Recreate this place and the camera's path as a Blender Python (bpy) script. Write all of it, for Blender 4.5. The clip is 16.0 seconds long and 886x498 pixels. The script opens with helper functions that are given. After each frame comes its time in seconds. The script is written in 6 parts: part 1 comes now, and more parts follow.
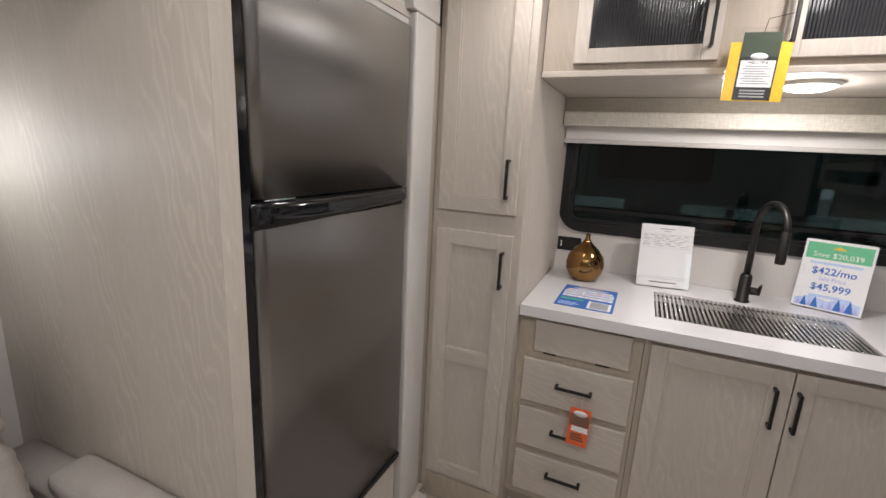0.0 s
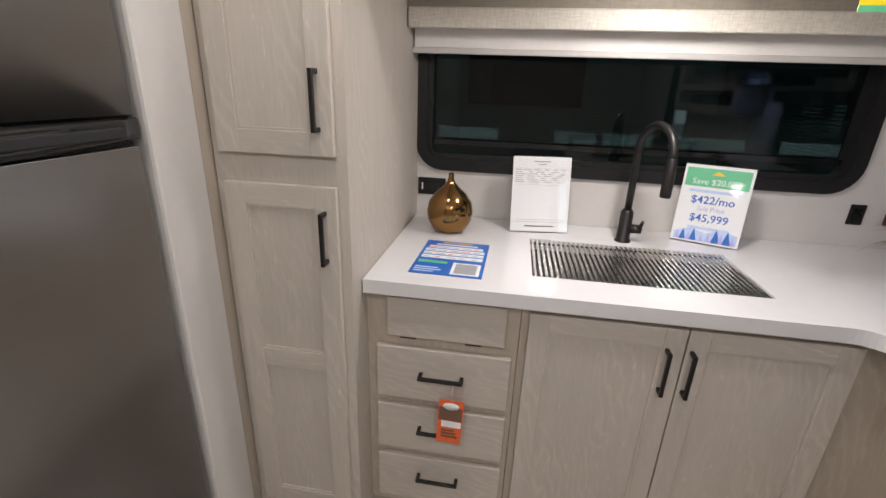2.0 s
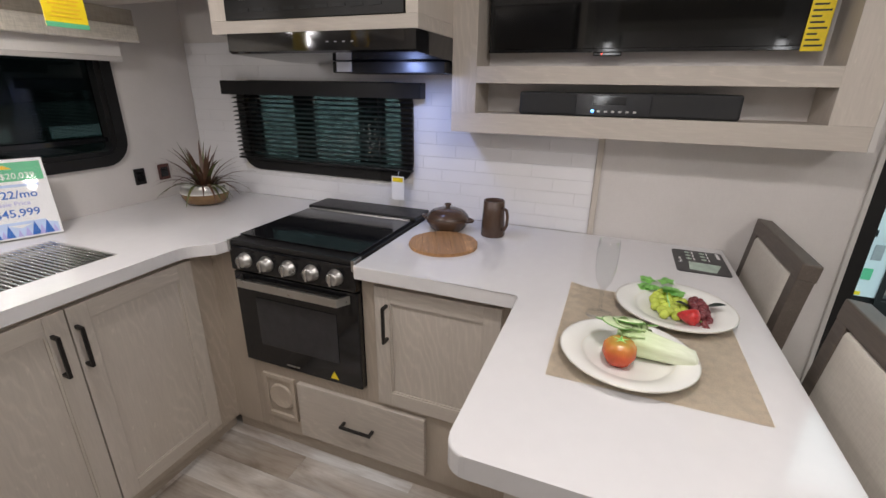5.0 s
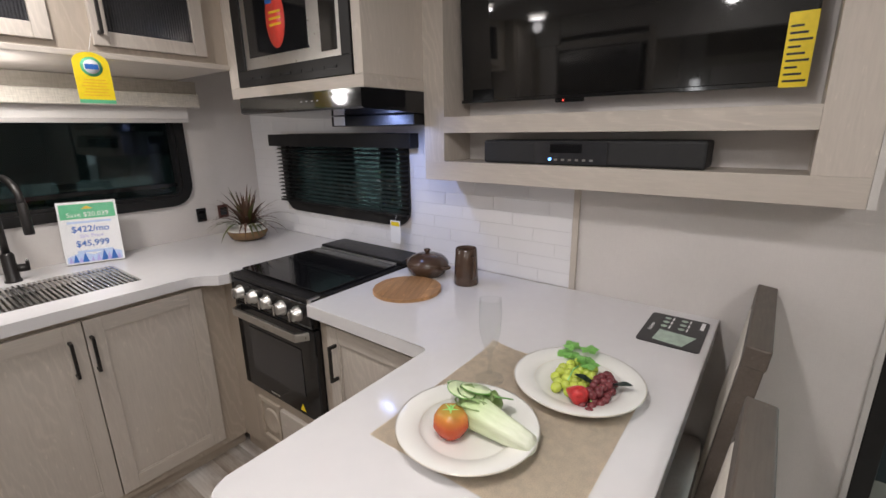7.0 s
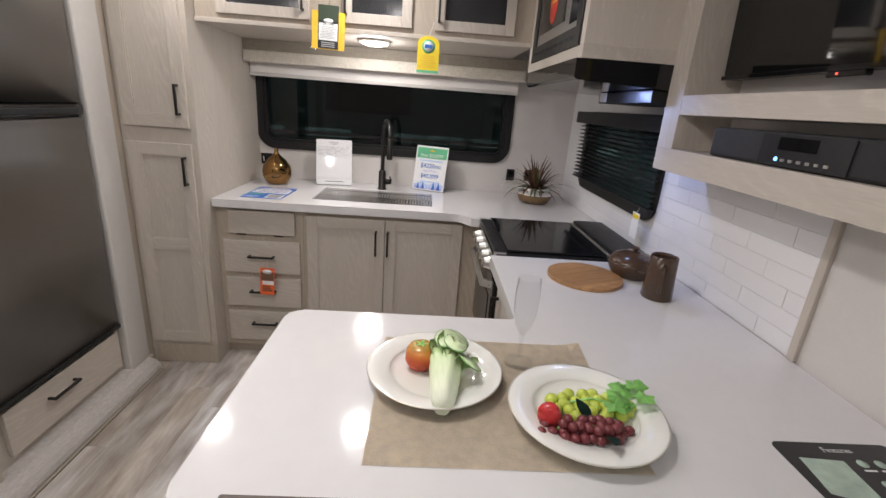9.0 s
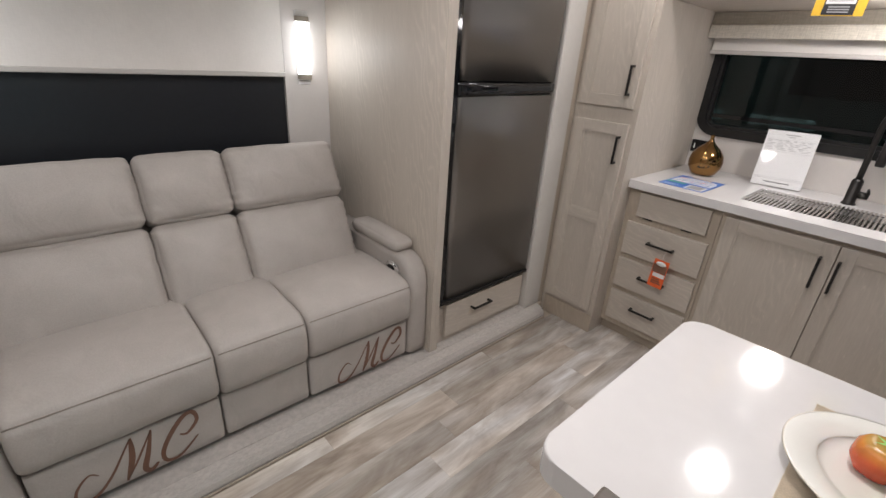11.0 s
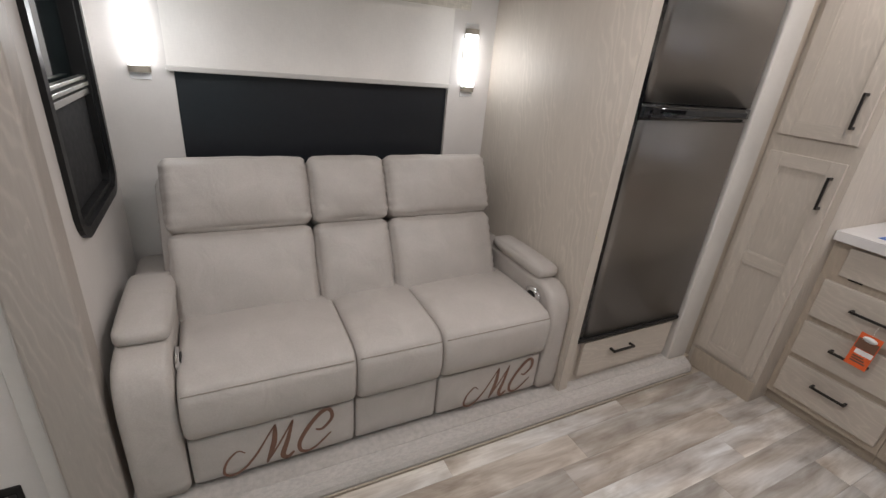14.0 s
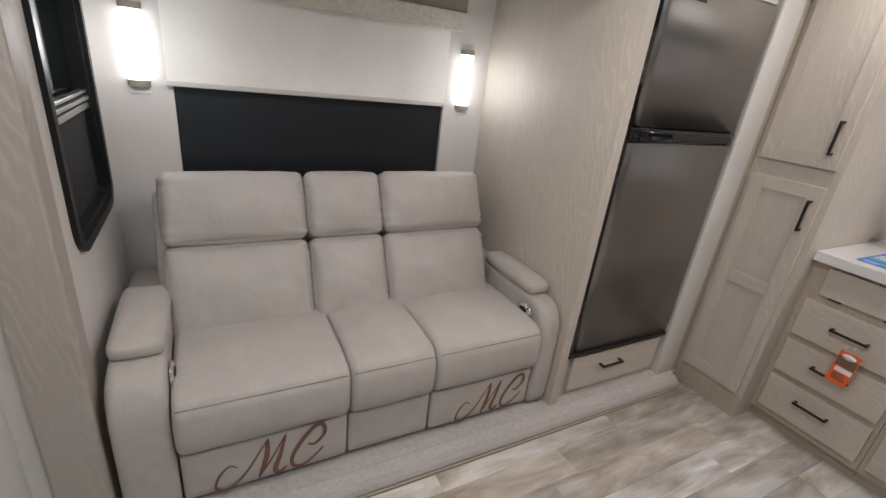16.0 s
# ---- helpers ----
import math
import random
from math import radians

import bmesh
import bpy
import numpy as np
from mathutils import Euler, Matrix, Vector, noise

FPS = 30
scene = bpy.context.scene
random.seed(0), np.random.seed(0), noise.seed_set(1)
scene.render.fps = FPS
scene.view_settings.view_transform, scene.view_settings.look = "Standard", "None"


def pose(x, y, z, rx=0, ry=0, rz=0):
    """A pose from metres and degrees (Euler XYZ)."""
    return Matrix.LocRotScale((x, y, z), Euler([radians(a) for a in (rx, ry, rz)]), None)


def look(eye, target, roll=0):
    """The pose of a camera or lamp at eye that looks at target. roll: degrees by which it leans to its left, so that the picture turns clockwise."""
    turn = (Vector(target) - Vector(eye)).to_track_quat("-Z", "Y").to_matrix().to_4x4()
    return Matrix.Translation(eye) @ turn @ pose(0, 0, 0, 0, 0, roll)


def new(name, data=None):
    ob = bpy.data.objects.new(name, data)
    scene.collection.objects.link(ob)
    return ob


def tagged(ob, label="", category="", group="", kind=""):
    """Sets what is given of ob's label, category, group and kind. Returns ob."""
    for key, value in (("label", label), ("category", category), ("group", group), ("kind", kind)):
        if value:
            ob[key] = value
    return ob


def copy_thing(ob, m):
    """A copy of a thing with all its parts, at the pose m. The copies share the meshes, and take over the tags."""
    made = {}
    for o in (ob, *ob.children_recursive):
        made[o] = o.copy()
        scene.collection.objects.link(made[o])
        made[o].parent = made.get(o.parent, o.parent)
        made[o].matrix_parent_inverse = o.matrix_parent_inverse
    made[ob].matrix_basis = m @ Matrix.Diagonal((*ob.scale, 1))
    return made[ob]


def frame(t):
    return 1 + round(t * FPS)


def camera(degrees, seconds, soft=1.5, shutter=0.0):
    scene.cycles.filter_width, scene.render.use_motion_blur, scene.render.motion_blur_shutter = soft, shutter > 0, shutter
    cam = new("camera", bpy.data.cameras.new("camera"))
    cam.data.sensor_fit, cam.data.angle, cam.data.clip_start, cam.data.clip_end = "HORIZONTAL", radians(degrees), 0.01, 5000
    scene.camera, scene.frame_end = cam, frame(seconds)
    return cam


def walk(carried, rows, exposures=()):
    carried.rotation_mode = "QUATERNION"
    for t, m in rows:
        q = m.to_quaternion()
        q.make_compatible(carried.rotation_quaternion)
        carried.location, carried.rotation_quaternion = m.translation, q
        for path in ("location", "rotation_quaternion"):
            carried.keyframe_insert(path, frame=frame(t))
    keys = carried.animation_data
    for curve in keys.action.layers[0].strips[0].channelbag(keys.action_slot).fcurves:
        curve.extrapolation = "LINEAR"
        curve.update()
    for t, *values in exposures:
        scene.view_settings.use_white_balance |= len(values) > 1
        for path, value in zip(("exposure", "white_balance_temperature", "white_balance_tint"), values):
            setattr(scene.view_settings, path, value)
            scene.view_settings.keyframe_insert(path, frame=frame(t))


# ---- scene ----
cam = camera(90.3, 16.0)
PATH = [
    (0, (-0.012, 0.213, 1.465), (-0.796, 2.0, 1.027), 2.9),
    (0.5, (0.01, 0.243, 1.457), (-0.686, 2.053, 0.969), 2.9),
    (1, (0.021, 0.351, 1.444), (-0.558, 2.182, 0.885), 2.5),
    (1.5, (0.041, 0.55, 1.425), (-0.419, 2.392, 0.794), 2.2),
    (2, (0.01, 0.721, 1.415), (-0.268, 2.578, 0.727), 2.1),
    (2.5, (-0.053, 0.876, 1.418), (-0.006, 2.741, 0.697), 2.0),
    (3, (-0.003, 0.89, 1.43), (0.452, 2.697, 0.705), 2.2),
    (3.5, (0.044, 0.762, 1.447), (0.935, 2.404, 0.734), 2.9),
    (4, (0.038, 0.616, 1.466), (1.328, 1.99, 0.798), 2.6),
    (4.5, (-0.076, 0.519, 1.463), (1.534, 1.504, 0.801), 1.6),
    (5, (-0.138, 0.421, 1.45), (1.612, 1.099, 0.758), 0.9),
    (5.2, (-0.15, 0.376, 1.456), (1.611, 0.983, 0.728), 0.4),
    (7.5, (0.312, -0.176, 1.478), (1.598, 1.279, 1.001), -0.2),
    (8, (0.489, -0.26, 1.454), (1.427, 1.439, 0.97), 1.3),
    (8.5, (0.618, -0.314, 1.458), (1.188, 1.527, 0.923), 3.2),
    (9, (0.705, -0.434, 1.441), (0.8, 1.465, 0.821), 4.3),
    (9.5, (0.673, -0.436, 1.436), (0.333, 1.397, 0.714), 5.2),
    (10, (0.607, -0.404, 1.44), (-0.15, 1.275, 0.661), 5.3),
    (12.5, (0.645, -0.461, 1.425), (-0.987, 0.376, 0.627), 3.3),
    (13, (0.565, -0.453, 1.425), (-1.072, 0.363, 0.615), 3.9),
    (13.5, (0.473, -0.475, 1.422), (-1.154, 0.367, 0.619), 4.8),
    (14, (0.433, -0.5, 1.426), (-1.185, 0.367, 0.632), 5.5),
    (14.5, (0.425, -0.516, 1.437), (-1.18, 0.371, 0.639), 6.0),
    (15, (0.429, -0.518, 1.437), (-1.167, 0.388, 0.642), 6.3),
    (15.5, (0.441, -0.518, 1.442), (-1.161, 0.394, 0.665), 6.5),
    (16, (0.441, -0.527, 1.455), (-1.175, 0.386, 0.71), 6.7),
]
walk(cam, [(t, look(eye, target, roll)) for t, eye, target, roll in PATH],
     [(0.0, -0.03), (0.5, 0.03), (1.0, 0.14), (1.5, 0.22), (2.0, 0.2), (3.0, 0.1), (4.0, 0.03), (5.0, 0.0), (8.0, 0.02), (10.0, -0.02), (12.5, 0.03), (16.0, 0.03)])

# ---- world and lamps ----
world = bpy.data.worlds.new("hall")
scene.world = world
world.use_nodes = True
world.node_tree.nodes["Background"].inputs[0].default_value = (0.55, 0.75, 0.8, 1)
world.node_tree.nodes["Background"].inputs[1].default_value = 3.0
scene.view_settings.exposure = 0.0
CEIL, SLIDE_CEIL = 2.08, 1.94
NORTH, EAST, WEST, END = 2.50, 1.625, -1.645, -0.865
SOUTH = -2.3


def lamp(name, kind, m, power, color, size=0.1, size_y=None):
    data = bpy.data.lights.new(name, kind)
    data.energy, data.color = power, color
    if kind == "AREA":
        data.shape, data.size = "DISK", size
        if size_y:
            data.shape, data.size_y = "RECTANGLE", size_y
    else:
        data.shadow_soft_size = size
    ob = new(name, data)
    ob.matrix_world = m
    return ob


WARM = (1.0, 0.955, 0.955)
CEILING_SPOTS = [(0.42, 1.50), (-0.32, 1.50), (0.42, 0.30), (-0.32, 0.30), (0.42, -0.90), (-0.32, -0.90)]
for x, y in CEILING_SPOTS:
    k, g = (1.05, 0.36) if y > 1 else (1.25, 1.45) if y > 0 else (0.95, 1.1)
    if x < 0:
        k, g = (0.5, 0.16) if y > 1 else (0.95, 1.1) if y > 0 else (0.55, 0.7)
    lamp("ceiling_lamp", "AREA", pose(x, y, CEIL - 0.035), 3.2 * k, WARM, 0.12)
    lamp("ceiling_glow", "POINT", pose(x, y, CEIL - 0.09), 2.75 * g, WARM, 0.035)
lamp("cabinet_lamp", "AREA", pose(0.41, 1.97, 1.69), 2.6, WARM, 0.14)
lamp("cabinet_glow", "POINT", pose(0.41, 1.97, 1.655), 4.0, WARM, 0.035)
for y, power in ((-0.690, 1.7), (0.600, 1.1)):
    lamp("sconce_lamp", "POINT", pose(WEST + 0.26, y, 1.42), power, (0.95, 0.975, 1.0), 0.06)
lamp("hood_lamp", "AREA", pose(1.33, 1.16, 1.515, 0, -35, 0), 1.0, (0.36, 0.48, 1.0), 0.07)


# ---- materials ----
def mat(name):
    m = bpy.data.materials.new(name)
    m.use_nodes = True
    nt = m.node_tree
    return m, nt, nt.nodes["Principled BSDF"]


def node(nt, kind, **values):
    n = nt.nodes.new(kind)
    for k, v in values.items():
        n.inputs[k].default_value = v
    return n


def coords(nt, scale, shuffle=True):
    tc, mp = nt.nodes.new("ShaderNodeTexCoord"), nt.nodes.new("ShaderNodeMapping")
    mp.inputs["Scale"].default_value = scale
    nt.links.new(tc.outputs["Object"], mp.inputs["Vector"])
    if shuffle:
        info = nt.nodes.new("ShaderNodeObjectInfo")
        mul = nt.nodes.new("ShaderNodeMath")
        mul.operation = "MULTIPLY"
        mul.inputs[1].default_value = 37.0
        nt.links.new(info.outputs["Random"], mul.inputs[0])
        nt.links.new(mul.outputs[0], mp.inputs["Location"])
    return mp.outputs["Vector"]


def ramp(nt, fac, stops):
    r = nt.nodes.new("ShaderNodeValToRGB")
    while len(r.color_ramp.elements) < len(stops):
        r.color_ramp.elements.new(0.5)
    for e, (p, c) in zip(r.color_ramp.elements, stops):
        e.position, e.color = p, (*c, 1)
    nt.links.new(fac, r.inputs[0])
    return r.outputs[0]


def mixed(nt, kind, fac, a, b):
    m = nt.nodes.new("ShaderNodeMix")
    m.data_type, m.blend_type = "RGBA", kind
    if isinstance(fac, float):
        m.inputs[0].default_value = fac
    else:
        nt.links.new(fac, m.inputs[0])
    for s, v in ((m.inputs[6], a), (m.inputs[7], b)):
        if isinstance(v, tuple):
            s.default_value = (*v, 1)
        else:
            nt.links.new(v, s)
    return m.outputs[2]


def bump(nt, bsdf, height, strength, distance=0.002):
    b = node(nt, "ShaderNodeBump", Strength=strength, Distance=distance)
    nt.links.new(height, b.inputs["Height"])
    nt.links.new(b.outputs[0], bsdf.inputs["Normal"])


def scaled(c, k):
    return tuple(v * k for v in c)


def wood(name, base, along, rough=0.5, contrast=0.075, grain=1.0, tone=0.05, figure=1.0, relief=0.14):
    """Limed oak: long fibres, open pores and broad cathedral figure along one axis."""
    m, nt, b = mat(name)
    stretch = lambda fine, long: tuple(long if i == along else fine for i in range(3))
    fine = node(nt, "ShaderNodeTexNoise", Scale=1.0, Detail=5.0, Roughness=0.65)
    nt.links.new(coords(nt, stretch(190 * grain, 13 * grain)), fine.inputs["Vector"])
    broad = node(nt, "ShaderNodeTexNoise", Scale=1.0, Detail=3.0, Roughness=0.55, Distortion=0.2)
    nt.links.new(coords(nt, stretch(16 * grain, 1.3)), broad.inputs["Vector"])
    wav = nt.nodes.new("ShaderNodeTexWave")
    wav.wave_type, wav.bands_direction = "BANDS", "DIAGONAL"
    for k, v in (("Scale", 3.0), ("Distortion", 15.0), ("Detail", 2.0), ("Detail Scale", 0.7)):
        wav.inputs[k].default_value = v
    nt.links.new(coords(nt, stretch(7 * grain, 1.9)), wav.inputs["Vector"])
    c1 = ramp(nt, fine.outputs[0], [(0.3, scaled(base, 1 - contrast * 0.55)), (0.52, base), (0.72, scaled(base, 1 + contrast * 0.4))])
    c2 = ramp(nt, broad.outputs[0], [(0.25, (1 - 0.45 * contrast, 1 - 0.5 * contrast, 1 - 0.55 * contrast)), (0.75, (1 + 0.3 * contrast,) * 3)])
    c3 = ramp(nt, wav.outputs[0], [(0.0, (1 + 1.3 * contrast,) * 3), (0.3, (1.0, 1.0, 1.0)), (1.0, (1 - 0.3 * contrast,) * 3)])
    patch = node(nt, "ShaderNodeTexNoise", Scale=1.0, Detail=1.0)
    nt.links.new(coords(nt, stretch(6.0, 1.6)), patch.inputs["Vector"])
    where = ramp(nt, patch.outputs[0], [(0.46, (0.15 * figure,) * 3), (0.6, (figure,) * 3)])
    flecks = node(nt, "ShaderNodeTexNoise", Scale=1.0, Detail=2.0)
    nt.links.new(coords(nt, stretch(90.0, 22.0)), flecks.inputs["Vector"])
    c4 = ramp(nt, flecks.outputs[0], [(0.66, (1.0,) * 3), (0.74, (1 + 1.2 * contrast,) * 3)])
    col = mixed(nt, "MULTIPLY", 1.0, mixed(nt, "MULTIPLY", 1.0, c1, c2), c4)
    col = mixed(nt, "MULTIPLY", where, col, c3)
    info = nt.nodes.new("ShaderNodeObjectInfo")
    col = mixed(nt, "MULTIPLY", 1.0, col, ramp(nt, info.outputs["Random"], [(0.0, (1 - tone, 1 - tone, 1 - tone * 1.05)), (1.0, (1 + tone * 0.5,) * 3)]))
    nt.links.new(col, b.inputs["Base Color"])
    b.inputs["Roughness"].default_value = rough
    bump(nt, b, fine.outputs[0], relief, 0.0015)
    return m


def vinyl(name):
    """Washed wood-look vinyl: smoky brown streaks and pale worn patches along y."""
    m, nt, b = mat(name)
    broad = node(nt, "ShaderNodeTexNoise", Scale=1.0, Detail=4.0, Roughness=0.55, Distortion=0.5)
    nt.links.new(coords(nt, (12.0, 2.9, 1.0)), broad.inputs["Vector"])
    fine = node(nt, "ShaderNodeTexNoise", Scale=1.0, Detail=5.0, Roughness=0.6)
    nt.links.new(coords(nt, (130.0, 5.0, 1.0)), fine.inputs["Vector"])
    hue = node(nt, "ShaderNodeTexNoise", Scale=1.0, Detail=2.0)
    nt.links.new(coords(nt, (7.0, 1.1, 1.0)), hue.inputs["Vector"])
    c1 = ramp(nt, broad.outputs[0], [(0.30, (0.29, 0.25, 0.215)), (0.42, (0.42, 0.378, 0.338)), (0.53, (0.53, 0.498, 0.462)), (0.66, (0.68, 0.66, 0.635))])
    c2 = ramp(nt, fine.outputs[0], [(0.3, (0.88, 0.87, 0.86)), (0.55, (1.0, 1.0, 1.0)), (0.75, (1.08, 1.08, 1.08))])
    c3 = ramp(nt, hue.outputs[0], [(0.38, (1.04, 1.0, 0.95)), (0.62, (0.96, 0.985, 1.02))])
    info = nt.nodes.new("ShaderNodeObjectInfo")
    c4 = ramp(nt, info.outputs["Random"], [(0.0, (0.78, 0.76, 0.735)), (0.5, (0.98, 0.97, 0.96)), (1.0, (1.2, 1.2, 1.2))])
    col = mixed(nt, "MULTIPLY", 1.0, mixed(nt, "MULTIPLY", 1.0, c1, c2), mixed(nt, "MULTIPLY", 1.0, c3, c4))
    nt.links.new(col, b.inputs["Base Color"])
    nt.links.new(ramp(nt, fine.outputs[0], [(0.3, (0.48,) * 3), (0.7, (0.38,) * 3)]), b.inputs["Roughness"])
    bump(nt, b, fine.outputs[0], 0.12, 0.001)
    return m


def plain(name, base, rough=0.5, metal=0.0, vary=0.05, scale=40.0, relief=0.0, spec=0.5, shuffle=True):
    m, nt, b = mat(name)
    n = node(nt, "ShaderNodeTexNoise", Scale=scale, Detail=4.0)
    nt.links.new(coords(nt, (1, 1, 1), shuffle), n.inputs["Vector"])
    nt.links.new(ramp(nt, n.outputs[0], [(0.3, scaled(base, 1 - vary)), (0.7, scaled(base, 1 + vary))]), b.inputs["Base Color"])
    rr = ramp(nt, n.outputs[0], [(0.3, (rough * 0.9,) * 3), (0.7, (min(1, rough * 1.1),) * 3)])
    nt.links.new(rr, b.inputs["Roughness"])
    b.inputs["Metallic"].default_value = metal
    b.inputs["Specular IOR Level"].default_value = spec
    if relief:
        bump(nt, b, n.outputs[0], relief)
    return m


def woven(name, base, scale, vary=0.08, relief=0.4, rough=0.85):
    """Crossed threads with a broad mottling."""
    m, nt, b = mat(name)
    a = node(nt, "ShaderNodeTexNoise", Scale=1.0, Detail=2.0)
    nt.links.new(coords(nt, (scale, scale, scale * 0.12)), a.inputs["Vector"])
    c = node(nt, "ShaderNodeTexNoise", Scale=1.0, Detail=2.0)
    nt.links.new(coords(nt, (scale * 0.12, scale * 0.12, scale)), c.inputs["Vector"])
    mx = nt.nodes.new("ShaderNodeMath")
    mx.operation = "ADD"
    nt.links.new(a.outputs[0], mx.inputs[0])
    nt.links.new(c.outputs[0], mx.inputs[1])
    half = nt.nodes.new("ShaderNodeMath")
    half.operation = "MULTIPLY"
    half.inputs[1].default_value = 0.5
    nt.links.new(mx.outputs[0], half.inputs[0])
    big = node(nt, "ShaderNodeTexNoise", Scale=5.0, Detail=3.0)
    nt.links.new(coords(nt, (1, 1, 1)), big.inputs["Vector"])
    c1 = ramp(nt, half.outputs[0], [(0.38, scaled(base, 1 - vary)), (0.62, scaled(base, 1 + vary))])
    c2 = ramp(nt, big.outputs[0], [(0.3, (0.96, 0.96, 0.955)), (0.7, (1.03, 1.03, 1.03))])
    nt.links.new(mixed(nt, "MULTIPLY", 1.0, c1, c2), b.inputs["Base Color"])
    b.inputs["Roughness"].default_value = rough
    bump(nt, b, half.outputs[0], relief, 0.001)
    return m


def brushed(name, base, along, rough=0.3):
    m, nt, b = mat(name)
    n = node(nt, "ShaderNodeTexNoise", Scale=1.0, Detail=3.0)
    nt.links.new(coords(nt, tuple(3 if i == along else 500 for i in range(3)), False), n.inputs["Vector"])
    cloud = node(nt, "ShaderNodeTexNoise", Scale=3.5, Detail=2.0)
    nt.links.new(coords(nt, (1, 1, 1), False), cloud.inputs["Vector"])
    c1 = ramp(nt, n.outputs[0], [(0.3, scaled(base, 0.985)), (0.7, scaled(base, 1.015))])
    c2 = ramp(nt, cloud.outputs[0], [(0.0, (0.9, 0.9, 0.9)), (1.0, (1.1, 1.1, 1.1))])
    nt.links.new(mixed(nt, "MULTIPLY", 1.0, c1, c2), b.inputs["Base Color"])
    b.inputs["Metallic"].default_value = 1.0
    nt.links.new(ramp(nt, cloud.outputs[0], [(0.0, (rough * 0.8,) * 3), (1.0, (rough * 1.2,) * 3)]), b.inputs["Roughness"])
    b.inputs["Anisotropic"].default_value = 0.35
    bump(nt, b, n.outputs[0], 0.006, 0.0005)
    return m


def glow(name, color, strength):
    m, nt, b = mat(name)
    b.inputs["Base Color"].default_value = (*color, 1)
    b.inputs["Emission Color"].default_value = (*color, 1)
    b.inputs["Emission Strength"].default_value = strength
    return m


def tinted(name, tint, gloss=(0.03, 0.07, 0.6)):
    """Dark window glass: a clear gloss over a strongly tinted view."""
    m, nt, b = mat(name)
    clear = nt.nodes.new("ShaderNodeBsdfTransparent")
    clear.inputs[0].default_value = (*tint, 1)
    shine = nt.nodes.new("ShaderNodeBsdfGlossy")
    shine.inputs["Roughness"].default_value = 0.03
    face = nt.nodes.new("ShaderNodeLayerWeight")
    face.inputs[0].default_value = 0.5
    mx = nt.nodes.new("ShaderNodeMixShader")
    nt.links.new(ramp(nt, face.outputs["Facing"], [(0.0, (gloss[0],) * 3), (0.65, (gloss[1],) * 3), (1.0, (gloss[2],) * 3)]), mx.inputs[0])
    nt.links.new(clear.outputs[0], mx.inputs[1])
    nt.links.new(shine.outputs[0], mx.inputs[2])
    nt.links.new(mx.outputs[0], nt.nodes["Material Output"].inputs["Surface"])
    return m


